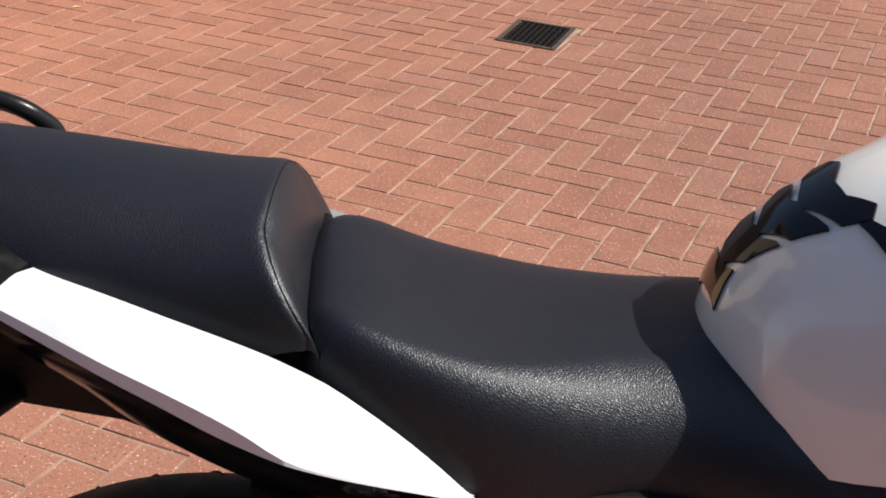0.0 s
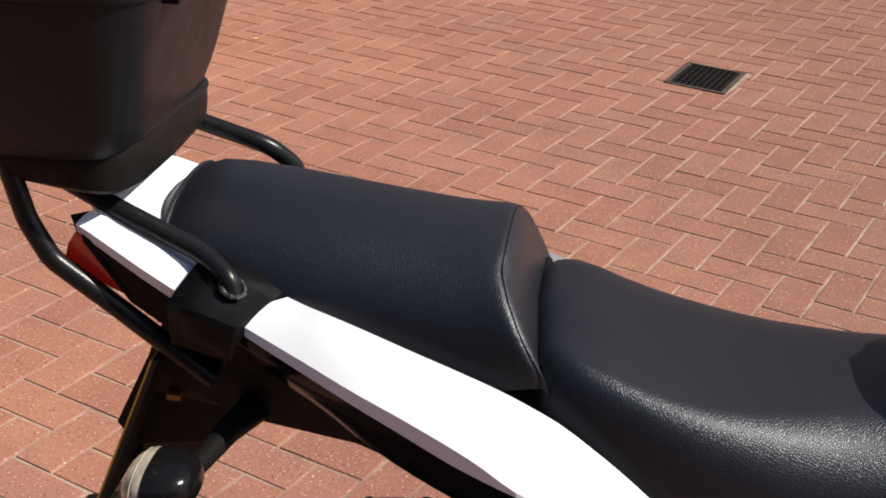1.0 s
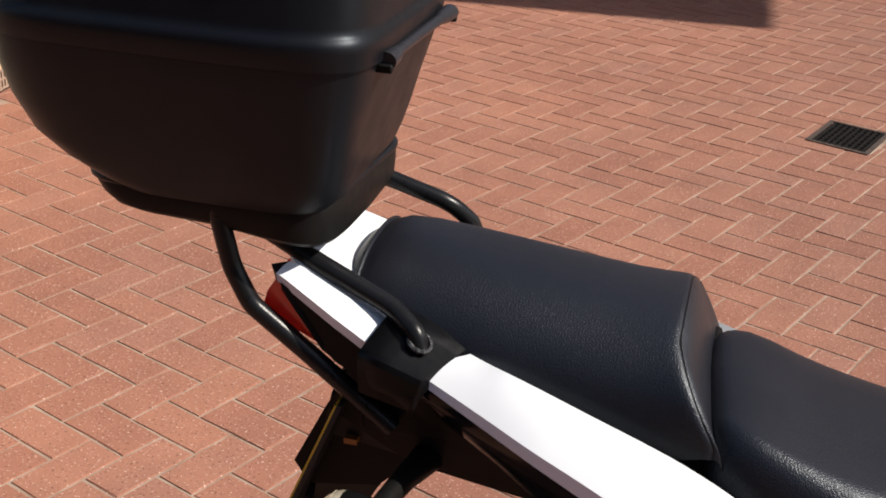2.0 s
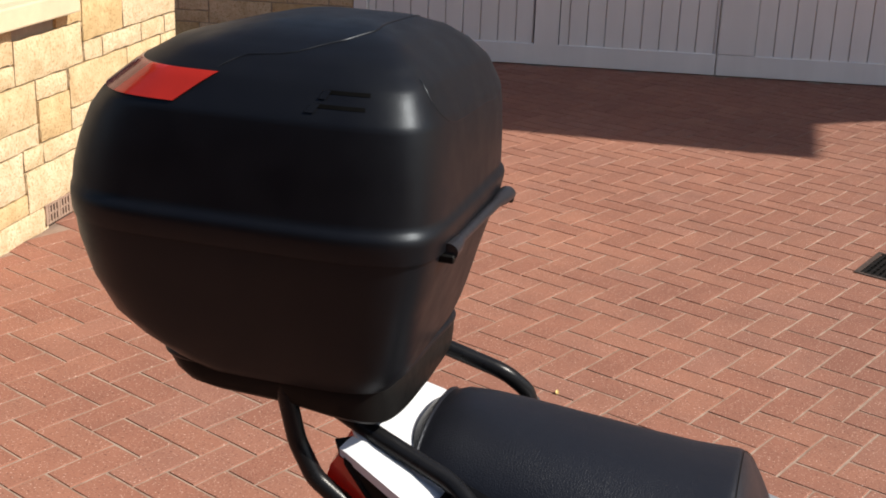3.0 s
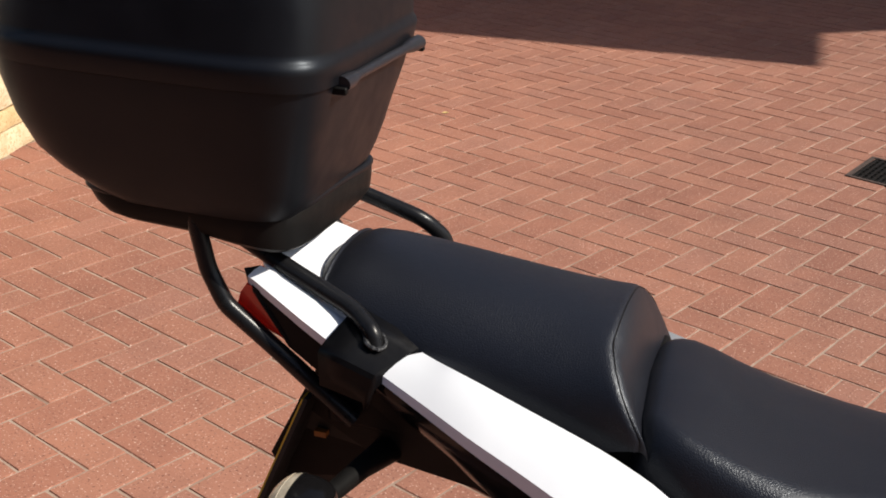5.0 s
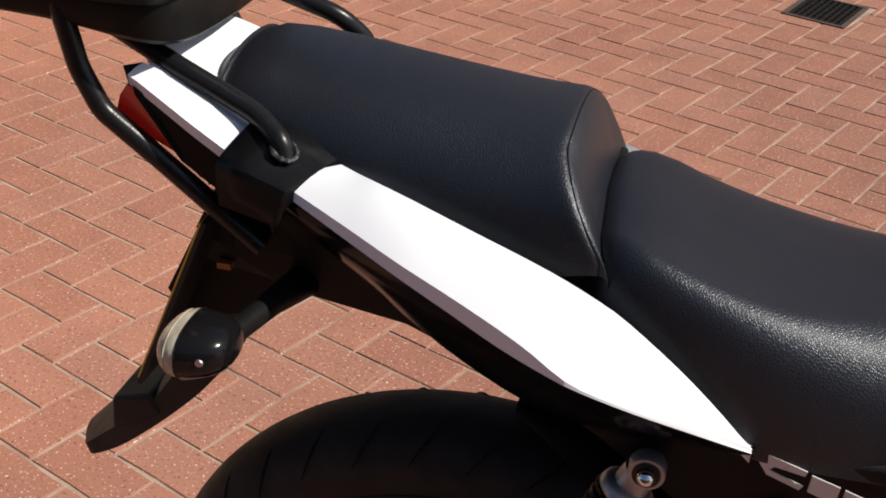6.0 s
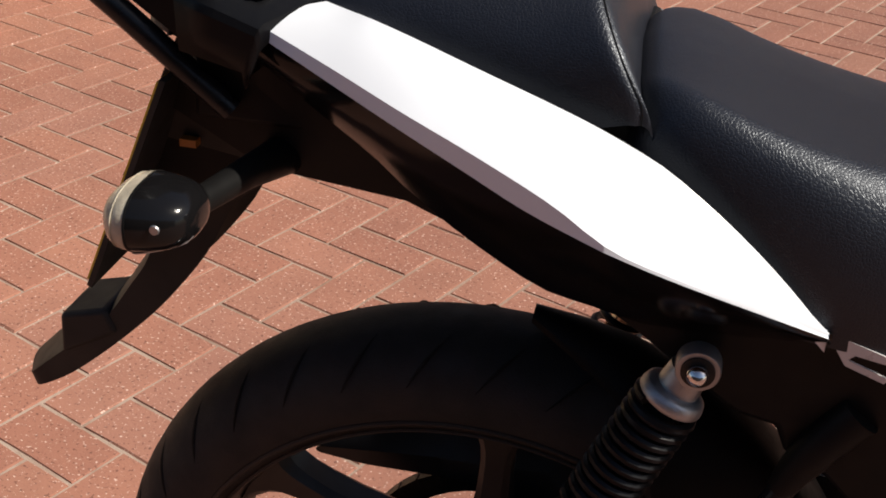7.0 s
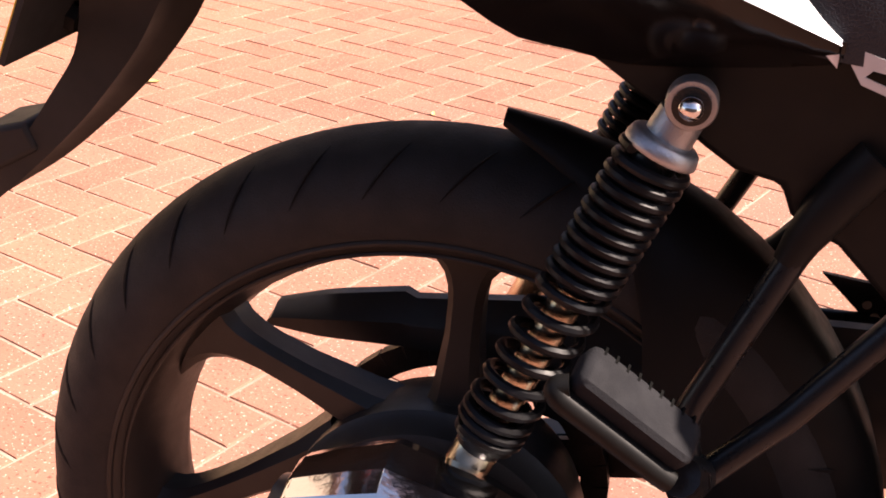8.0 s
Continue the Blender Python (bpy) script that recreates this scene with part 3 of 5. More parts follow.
def seam_point(a, inset=0.0):
    """The stitched edge round the front of the pillion seat, from the far side (0) over the top to the near side (pi)."""
    y, h = (P_HALF - 0.0016 - inset) * power(math.cos(a), 2 / 2.4), power(math.sin(a), 2 / 2.4)
    z = P_BASE + (P_TOP_Z - 0.0018 - inset - P_BASE) * h
    return Vector((0.018 + lean_front(0.018, P_TOP_Z - 0.0018 - z, y), y, z - 0.06 * max(0.0, y)))


def foot_point(a):
    """Where the front face goes down behind the rider's seat."""
    c = math.cos(a)
    return Vector((0.0435 + 0.004 * max(0.0, c) ** 3 + 0.013 * max(0.0, -c) ** 2, 0.096 * power(c, 0.85), 0.792 - 0.06 * max(0.0, c) * 0.096))


# front face of the pillion seat: rolls over beside the seam, then runs down to the rider's seat
rings = []
for t, bulge in ((0.0, 0.0), (0.04, 0.0022), (0.10, 0.0042), (0.18, 0.0056), (0.30, 0.0064), (0.45, 0.0060), (0.62, 0.0046), (0.80, 0.0024), (1.0, 0.0)):
    ring = []
    for k in range(45):
        a = math.pi * k / 44
        p = seam_point(a).lerp(foot_point(a), t)
        ring.append(p + Vector((0.9, 0.0, 0.35)) * bulge * (0.2 + 0.6 * math.sin(a) - 0.15 * math.cos(a)))
    rings.append(ring)
part("front_face", loft(rings), VINYL, pillion, "grained vinyl front face", sharp=70)
seam = [seam_point(math.pi * k / 60) + Vector((0.0008, 0, 0.0)) for k in range(61)]
part("piping", tube(seam, 0.0003, 6), MATT, pillion, "stitched seam")
zt, hw, zb = eased(-0.203, PILLION)
rear = [(-0.203, (hw + 0.0004) * power(math.cos(a), 2 / 2.4), zb + (zt + 0.0004 - zb) * power(math.sin(a), 2 / 2.4) - 0.025 * max(0.0, hw * math.cos(a))) for a in (math.pi * k / 40 for k in range(41))]
part("rear_piping", tube(rear, 0.0016, 8), VINYL, pillion, "raised piping round the seat's rear edge")
rounded(part("seat_pan", box((-0.19, -0.082, 0.765), (0.045, 0.082, 0.806)), MATT, pillion, "black seat pan"), 0.004)

# rider's seat
RIDER = [(0.034, 0.797, 0.088, 0.725), (0.038, 0.8085, 0.094, 0.722), (0.043, 0.8145, 0.099, 0.72), (0.053, 0.8185, 0.103, 0.718), (0.075, 0.8170, 0.108, 0.715), (0.11, 0.8058, 0.114, 0.712), (0.153, 0.7942, 0.118, 0.706), (0.197, 0.786, 0.115, 0.702), (0.242, 0.782, 0.109, 0.699), (0.267, 0.781, 0.106, 0.698), (0.30, 0.782, 0.1055, 0.696), (0.34, 0.778, 0.1140, 0.694), (0.40, 0.760, 0.118, 0.69)]
SQUARENESS = [(0.03, 3.0), (0.08, 3.0), (0.15, 2.8), (0.20, 2.6), (0.27, 2.4), (0.40, 2.3)]
SHOULDER = [(0.034, 0.052), (0.05, 0.064), (0.08, 0.080), (0.113, 0.086), (0.148, 0.083), (0.175, 0.074), (0.207, 0.059), (0.244, 0.040), (0.268, 0.030), (0.30, 0.024), (0.40, 0.022)]
xs = [0.034, 0.0355, 0.038, 0.0405, 0.043, 0.048, 0.054, 0.064, 0.08, 0.10, 0.12, 0.14, 0.16, 0.185, 0.21, 0.235, 0.26, 0.28, 0.30, 0.32, 0.34, 0.37, 0.40]
FAR_ROUND = [(0.03, 4.2), (0.06, 4.2), (0.09, 3.4), (0.13, 3.05), (0.20, 3.15), (0.28, 3.7), (0.40, 3.7)]
rider = part("rider_seat", shell(RIDER, lambda x: eased(x, SQUARENESS)[0], seg=72, xs=xs, sheer=lambda x, drop, y: 0.009 * max(0.0, min(1.0, -y / 0.09)) * max(0.0, 1 - (x - 0.034) / 0.04), n_far=lambda x: eased(x, FAR_ROUND)[0], droop=0.06, flat=lambda x: eased(x, SHOULDER)[0]), VINYL, bike, "black grained vinyl rider's seat with a low dip")

# fuel tank and its pad
TANK = [(0.296, 0.778, 0.014, 0.758), (0.299, 0.794, 0.030, 0.752), (0.306, 0.814, 0.050, 0.746), (0.318, 0.835, 0.069, 0.741), (0.335, 0.8565, 0.087, 0.735), (0.36, 0.878, 0.1035, 0.731), (0.40, 0.901, 0.120, 0.738), (0.46, 0.920, 0.138, 0.742), (0.54, 0.932, 0.145, 0.735), (0.62, 0.930, 0.140, 0.725), (0.70, 0.915, 0.12, 0.715), (0.745, 0.885, 0.09, 0.71), (0.765, 0.85, 0.06, 0.72), (0.77, 0.82, 0.04, 0.74)]


def tank_power(x):
    """Rounded at the tail, squarer shoulders further forward."""
    return 2.25 + 2.0 * max(0.0, min(1.0, (x - 0.40) / 0.12))


def tank_point(x, y, off=0.0):
    zt, hw, zb = eased(x, TANK)
    v = max(0.0, 1 - min(1.0, abs(y) / hw) ** tank_power(x))
    return Vector((x - off * 0.6, y + off * 0.3 * (1 if y > 0 else -1), zb + (zt - zb) * v ** (1 / tank_power(x)) + off * 0.8))


xs = [0.296, 0.2975, 0.299, 0.302, 0.306, 0.311, 0.318, 0.326, 0.335, 0.347, 0.36, 0.38, 0.40, 0.43, 0.46, 0.50, 0.54, 0.58, 0.62, 0.66, 0.70, 0.725, 0.745, 0.757, 0.765, 0.77]
tank = part("fuel_tank", shell(TANK, tank_power, seg=48, xs=xs), TANK_WHITE, bike, "glossy white fuel tank")


# unseen shrouds, added on the tank to throw shade on the footrest
for side in (1, -1):
    rings = []
    for x, yt, zt, yb, zb, w in ((0.47, -0.120, 0.905, -0.142, 0.735, 0.008), (0.50, -0.135, 0.925, -0.160, 0.725, 0.016), (0.56, -0.150, 0.930, -0.178, 0.73, 0.02), (0.64, -0.155, 0.925, -0.185, 0.75, 0.02), (0.71, -0.150, 0.91, -0.180, 0.79, 0.012)):
        rings.append([(x, side * yt, zt), (x, side * (yb * 0.97), zb + (zt - zb) * 0.55), (x, side * yb, zb), (x, side * (yb + 0.02), zb - 0.004), (x, side * (yt + w + 0.03), zt - 0.02)])
    rounded(part("shade_shroud", loft(rings), GLOSS, tank, "unseen black gloss shroud added to shade the footrest"), 0.004)


def pad_piece(outline):
    """A thin patch with the given outline (x, y), laid on the tank."""
    bm = bmesh.new()
    low = [bm.verts.new((x, y, 0)) for x, y in outline]
    bm.faces.new(low)
    bmesh.ops.triangulate(bm, faces=bm.faces[:])
    bmesh.ops.subdivide_edges(bm, edges=bm.edges[:], cuts=3, use_grid_fill=True)
    up = bmesh.ops.extrude_face_region(bm, geom=bm.faces[:])
    top = {v for v in up["geom"] if isinstance(v, bmesh.types.BMVert)}
    for v in bm.verts:
        v.co = tank_point(v.co.x, v.co.y, 0.0022 if v in top else 0.0003)
    return bm


pad = part("tank_pad", pad_piece([(0.3023, -0.0225), (0.3008, 0.0020), (0.3012, 0.0245), (0.3055, 0.0350), (0.3118, 0.0310), (0.3088, 0.0157), (0.3094, 0.0100), (0.3098, -0.0016), (0.3092, -0.0064), (0.3124, -0.0160), (0.3082, -0.0175)]), SHINY, tank, "glossy black spine-shaped tank pad")
for outline in ([(0.3098, -0.0016), (0.3094, 0.0100), (0.3138, 0.0207), (0.3228, 0.0265), (0.3299, 0.0215), (0.3257, 0.0086), (0.3274, 0.0006), (0.3273, -0.0085), (0.3259, -0.0117), (0.3339, -0.0270), (0.3346, -0.0308), (0.3173, -0.0188)],
                [(0.3273, -0.0085), (0.3274, 0.0006), (0.3341, 0.0168), (0.3439, 0.0248), (0.3510, 0.0204), (0.3451, 0.0025), (0.3485, -0.0050), (0.3497, -0.0150), (0.3497, -0.0182), (0.3593, -0.0403), (0.3593, -0.0427), (0.3400, -0.0328)],
                [(0.3497, -0.0150), (0.3485, -0.0050), (0.3561, 0.0187), (0.3637, 0.0261), (0.3733, 0.0251), (0.3771, 0.0155), (0.3693, -0.0055), (0.3717, -0.0244), (0.3850, -0.0412), (0.3812, -0.0501), (0.3651, -0.0438)]):
    part("rib", pad_piece(outline), SHINY, pad)
part("knee_flash", pad_piece([(0.3812, -0.0505), (0.3865, -0.0571), (0.43, -0.08), (0.43, -0.10), (0.3852, -0.0699), (0.3743, -0.0490)]), SHINY, tank, "black painted flash")

# side panels: white top blade over a black gloss flank
P_TOP = [(-0.147, -0.081, 0.8495), (-0.115, -0.0885, 0.8426), (-0.073, -0.0965, 0.833), (-0.034, -0.1015, 0.8214), (0.024, -0.1085, 0.8037), (0.056, -0.1145, 0.7922), (0.067, -0.1165, 0.787), (0.078, -0.118, 0.78), (0.092, -0.1195, 0.7703), (0.105, -0.1205, 0.7604), (0.118, -0.121, 0.7494), (0.131, -0.121, 0.7372), (0.143, -0.1208, 0.7249), (0.15, -0.1205, 0.7178), (0.153, -0.1205, 0.7152)]
P_CREASE = [(-0.147, -0.1035, 0.832), (-0.134, -0.108, 0.8283), (-0.096, -0.121, 0.8171), (-0.062, -0.132, 0.8061), (-0.03, -0.1395, 0.7952), (0.001, -0.147, 0.784), (0.02, -0.1522, 0.7765), (0.036, -0.156, 0.7678), (0.05, -0.1565, 0.7602), (0.08, -0.1495, 0.7475), (0.125, -0.134, 0.7277), (0.153, -0.1225, 0.7152)]
P_BOT = [(-0.147, -0.1055, 0.8275), (-0.094, -0.1225, 0.8084), (-0.061, -0.133, 0.7966), (-0.029, -0.14, 0.7839), (0.003, -0.148, 0.7718), (0.034, -0.156, 0.7635), (0.048, -0.157, 0.759), (0.08, -0.15, 0.746), (0.125, -0.1345, 0.7266), (0.153, -0.124, 0.7143)]


def blade(side):
    rings = []
    for k in range(31):
        x = -0.1465 + 0.2995 * k / 30
        t, c, b = eased(x, P_TOP), eased(x, P_CREASE), eased(x, P_BOT)
        # the lower edge starts further back than the upper one
        skew = max(0.0, (-0.09 - x) / 0.057)
        ring = [(x + 0.032 * skew, t[0], t[1] - 0.011 * skew)]
        for s in (0.2, 0.4, 0.6, 0.8, 0.93):
            bulge = 0.0012 * math.sin(math.pi * s)
            ring.append((x + 0.032 * skew * (1 - s), t[0] + (c[0] - t[0]) * s - bulge * 0.5, t[1] + (c[1] - t[1]) * s + bulge - 0.011 * skew * (1 - s)))
        ring += [(x, c[0], c[1]), (x, c[0] + (b[0] - c[0]) * 0.5, c[1] + (b[1] - c[1]) * 0.5), (x, b[0], b[1]), (x, b[0] + 0.012, b[1] + 0.002), (x + 0.03 * skew, t[0] + 0.002, t[1] - 0.012 - 0.011 * skew)]
        rings.append([(p[0], p[1] * (side if side > 0 else -0.92), p[2]) for p in ring])
    return loft(rings)


LOW = [(-0.148, -0.100, 0.810), (-0.117, -0.105, 0.790), (-0.085, -0.105, 0.768), (-0.063, -0.100, 0.746), (-0.034, -0.095, 0.722), (0.007, -0.090, 0.696), (0.034, -0.095, 0.693), (0.067, -0.100, 0.690), (0.156, -0.110, 0.701)]


def flank(side):
    rings = []
    for k in range(25):
        x = -0.16 + 0.315 * k / 24
        b, l = eased(x, P_BOT), eased(x, LOW)
        ring = [(x, b[0] + 0.004, b[1] + 0.0005)]
        for s in (0.25, 0.5, 0.75, 1.0):
            ring.append((x, b[0] + 0.003 + (l[0] - b[0]) * s - 0.004 * math.sin(math.pi * s), b[1] + (l[1] - b[1]) * s))
        ring += [(x, l[0] + 0.02, l[1] + 0.001), (x, b[0] + 0.03, b[1] - 0.002)]
        rings.append([(p[0], p[1] * (side if side > 0 else -0.92), p[2]) for p in ring])
    return loft(rings)


for side in (1, -1):
    panel = part("side_panel", flank(side), GLOSS, bike, "black gloss flank of the tail")
    part("white_blade", blade(side), WHITE, panel, "gloss white pointed blade", sharp=13)
    # tail end behind the bracket
    rings = []
    for x, yt, zt, yb, zb, deep in ((-0.1525, -0.0830, 0.8410, -0.1040, 0.8340, 0.0085), (-0.1705, -0.0830, 0.8510, -0.1025, 0.8440, 0.0085), (-0.1975, -0.0830, 0.8660, -0.1005, 0.8595, 0.0080), (-0.2330, -0.0835, 0.8852, -0.0960, 0.8800, 0.0070), (-0.2400, -0.0848, 0.8882, -0.0945, 0.8828, 0.0058)):
        if side < 0:  # the parked bike leans, so the far strip lies lower
            yt, zt, yb, zb = yt * 0.78, zt - 0.024, yb * 0.82, zb - 0.028
        rings.append([(x, side * yt, zt), (x - 0.003, side * (yt + yb) / 2, (zt + zb) / 2 + 0.0008), (x - 0.006, side * yb, zb), (x - 0.006, side * (yb + 0.001), zb - deep), (x, side * (yt + 0.003), zt - deep - 0.0015)])
    part("tail_blade", loft(rings), WHITE, panel, "gloss white tail strip")
    tip = [(x, -y, z) for x, y, z in rings[-1]] if side < 0 else rings[-1]
    heel = sum((Vector(p) for p in tip), Vector()) / len(tip) + Vector((-0.0085, 0.0005, 0.0028))
    ends = [[Vector(p).lerp(heel, t) + Vector((-0.0005, 0, 0)) for p in tip] for t in (0.0, 0.4, 0.75, 0.93)]
    part("end_cap", loft([[(p.x, p.y * (-1 if side < 0 else 1), p.z) for p in r] for r in ends]), FLAP, panel, "dark plastic tip of the tail strip")

# deck between the tail strips
deck = part("tail_deck", loft([[(x, near, zn), (x, max(near, -0.03), zn + 0.001 - 0.0028), (x, far * 0.6, zn - 0.055 * (far * 0.6 + 0.0815)), (x, far, zn - 0.055 * (far + 0.0815)), (x, far + 0.006, zn - 0.022), (x, near, zn - 0.010)] for x, zn, far, near in ((-0.135, 0.833, 0.074, -0.0815), (-0.2, 0.8655, 0.064, -0.0815), (-0.217, 0.874, 0.058, -0.0815), (-0.232, 0.882, 0.050, -0.0815), (-0.244, 0.888, 0.041, -0.072), (-0.268, 0.8995, 0.026, -0.035))]), WHITE, bike, "gloss white tail deck behind the pillion seat")
rounded(deck, 0.004)
# tail lamp
lamp = part("tail_lamp", loft([[(x - 0.010 * (1 - (y / 0.094) ** 2) * k, y, z - 0.085 * (y + 0.0935)) for x, z, k in ((-0.2480, 0.8755, 1), (-0.2530, 0.868, 1), (-0.2555, 0.859, 1), (-0.2475, 0.851, 1), (-0.2315, 0.8415, 0.6), (-0.2120, 0.8325, 0.2), (-0.2100, 0.837, 0), (-0.2385, 0.873, 0))] for y in (-0.0930, -0.0912, -0.05, -0.02, 0.02, 0.046, 0.048)]), LENS, bike, "red tail lamp lens under the tail")
part("under_tail", loft([[(x, y, z - 0.085 * (y + 0.0965)) for x, z in ((-0.1575, 0.829), (-0.1975, 0.8525), (-0.2425, 0.8765), (-0.2420, 0.8715), (-0.2140, 0.8315), (-0.19, 0.815), (-0.15, 0.80))] for y in (-0.0955, -0.05, 0.03, 0.05)]), MATT, bike, "black tail underside")
part("lens_rim", tube([(-0.2400, -0.0950, 0.8725), (-0.2265, -0.0965, 0.854), (-0.2130, -0.0955, 0.8345)], 0.0009, 8), MATT, lamp, "black rim of the lens")

# tail mass down to the number plate
body = part("inner_fender", loft([[(-0.19, y, 0.825), (-0.222, y * 0.75, 0.767), (-0.158, y * 0.75, 0.732), (-0.069, y, 0.735), (0.02, y, 0.70), (0.06, y, 0.74), (-0.06, y, 0.80)] for y in (-0.085, -0.04, 0.04, 0.085)]), MATT, bike, "black inner rear fender")
GUARD = [(0, -0.2220, 0.767, -0.1500, 0.735, 0.058), (1, -0.2320, 0.722, -0.1630, 0.715, 0.050), (2, -0.2400, 0.676, -0.1870, 0.692, 0.040), (3, -0.2440, 0.649, -0.2060, 0.656, 0.043), (4, -0.2590, 0.624, -0.2320, 0.621, 0.046), (5, -0.2770, 0.598, -0.2530, 0.598, 0.047), (6, -0.2980, 0.578, -0.2790, 0.573, 0.047), (7, -0.3190, 0.560, -0.3070, 0.549, 0.046), (8, -0.3390, 0.541, -0.3350, 0.530, 0.040), (9, -0.3510, 0.529, -0.3500, 0.520, 0.022)]
rings = []
for k in range(37):
    xr, zr, xf, zf, w = eased(k / 4, GUARD)
    ring = []
    for j in range(11):
        u = j / 5 - 1
        ring.append((xr - 0.006 * (1 - u * u), w * u, zr + 0.003 * (1 - u * u)))
    for j in range(11):
        u = 1 - j / 5
        # hollow on the wheel's side
        d = 0.55 * (1 - u ** 6)
        ring.append((xf + (xr - xf) * d, w * 0.97 * u, zf + (zr - zf) * d))
    rings.append(ring)
flap = part("rear_mudguard", loft(rings), FLAP, bike, "black plastic rear mudguard")
rounded(part("plate_lamp_box", loft([[(-0.308, y, 0.598), (-0.275, y, 0.607), (-0.268, y, 0.590), (-0.310, y, 0.566)] for y in (-0.049, 0.0)]), FLAP, flap, "black box behind the mudguard"), 0.004, 3)
part("plate_bracket", loft([[(-0.2265, y, 0.760), (-0.2515, y, 0.708), (-0.240, y, 0.690), (-0.185, y, 0.700), (-0.155, y, 0.735)] for y in (-0.053, 0.053)]), MATT, flap, "black bracket behind the plate")
PLATE_TOP, PLATE_LOW, PLATE_OUT = Vector((-0.200, 0, 0.788)), Vector((-0.2540, 0, 0.6545)), Vector((-0.0020, 0, 0.0008))


def plate_at(t, y, lift=0.0):
    """A point of the number plate: t runs down it, lift goes out to the rear."""
    return PLATE_TOP.lerp(PLATE_LOW, t) + Vector((0, y, 0)) + PLATE_OUT * lift


part("plate_backing", slab([plate_at(0, -0.094), plate_at(1, -0.097), plate_at(1, 0.097), plate_at(0, 0.094)], PLATE_OUT * 1.6), FLAP, flap, "black plate backing")
part("number_plate", slab([plate_at(0.02, -0.092, 1.7), plate_at(0.98, -0.095, 1.7), plate_at(0.98, 0.095, 1.7), plate_at(0.02, 0.092, 1.7)], PLATE_OUT * 0.7), PLATE, flap, "yellow rear number plate with plain bars")
for row, n in ((0.12, 4), (0.56, 3)):
    for k in range(n):
        y = -0.085 + 0.047 * k + 0.02 * (n == 3)
        part("plate_bar", slab([plate_at(row, y, 2.4), plate_at(row + 0.34, y, 2.4), plate_at(row + 0.34, y + 0.030, 2.4), plate_at(row, y + 0.030, 2.4)], PLATE_OUT * 0.3), MATT, flap)
for y in (-0.034, 0.034):
    at = plate_at(0.90, y)
    bolt = part("plate_bolt", turned([(0, 0.0085), (0.006, 0.0085), (0.0065, 0.004), (0.012, 0.004)], at, (0.93, 0, -0.37), 6), MATT, flap, "dark plastic bolt")
    part("screw", turned([(0.012, 0.0028), (0.016, 0.0024)], at, (0.93, 0, -0.37), 12), AMBER, bolt)
part("side_reflector", box((-0.210, -0.0605, 0.736), (-0.200, -0.054, 0.7405)), AMBER, flap, "small amber reflector")

# indicators
def indicator(side):
    stalk = part("indicator", tube([(-0.140, side * 0.05, 0.742), (-0.150, side * 0.11, 0.750), (-0.155, side * 0.16, 0.756)], [0.013, 0.0085, 0.007], 14), MATT, bike, "black indicator on a short stalk")
    c0, c1 = Vector((-0.146, side * 0.176, 0.758)), Vector((-0.189, side * 0.180, 0.758))

    def rings(rows, grow=1.0):
        return [[c0.lerp(c1, t) + grow * r * Vector((0, side * 0.0255 * power(math.cos(a), 0.8), 0.0165 * power(math.sin(a), 0.85))) for a in (2 * math.pi * k / 36 for k in range(36))] for t, r in rows]

    part("housing", loft(rings(((-0.015, 0.25), (0.0, 0.42), (0.04, 0.58), (0.12, 0.74), (0.25, 0.87), (0.42, 0.96), (0.56, 1.0), (0.60, 1.0)))), GLOSS, stalk, "glossy black housing")
    part("seal", loft(rings(((0.60, 1.012), (0.625, 1.012)))), MATT, stalk)
    part("lens", loft(rings(((0.625, 0.995), (0.70, 0.98), (0.80, 0.90), (0.88, 0.78), (0.95, 0.60), (1.0, 0.36), (1.01, 0.1)))), CLEAR, stalk, "smoky clear lens")
    for t, r in ((0.78, 0.925),):
        part("lens_rib", loft(rings(((t - 0.006, r * 1.0), (t, r * 1.022), (t + 0.006, r * 1.0)))), CLEAR, stalk)
    part("parting_line", tube([c0.lerp(c1, 0.02 + 0.6 * k / 12) + (0.46 + 0.54 * min(1.0, (k / 12) ** 0.5 * 1.05)) * Vector((0, side * 0.0175, -0.0140)) for k in range(13)], 0.0006, 6), ALLOY, stalk, "pale parting line")
    part("screw", turned([(0, 0.0026), (0.001, 0.0022)], Vector((-0.158, side * 0.2008, 0.761)), (0, side, 0), 14), ALLOY, stalk, "small screw head")


indicator(-1)
indicator(1)

# rear wheel
HUB = Vector((-0.03, 0.0, 0.35))
wheel = part("rear_wheel", turned([(-0.036, 0.210), (-0.042, 0.2135), (-0.044, 0.211), (-0.040, 0.205), (-0.022, 0.199), (-0.012, 0.193), (0.012, 0.189), (0.022, 0.187), (0.040, 0.193), (0.044, 0.201), (0.042, 0.2085), (0.036, 0.205), (0.0, 0.202), (-0.036, 0.210)], HUB, (0, 1, 0), 72, cap=False), RIMPAINT, bike, "dark cast rim of the rear wheel")
prof = []
for k in range(25):
    a = math.pi * (k / 24 * 1.36 - 0.18)
    prof.append((-0.047 * math.cos(a), 0.227 + 0.0405 * math.sin(a) if math.sin(a) > 0 else 0.227 + 0.040 * math.sin(a)))
tyre = part("tyre", turned(prof + prof[:1], HUB, (0, 1, 0), 96, cap=False), RUBBER, wheel, "black tyre with slanted tread grooves")
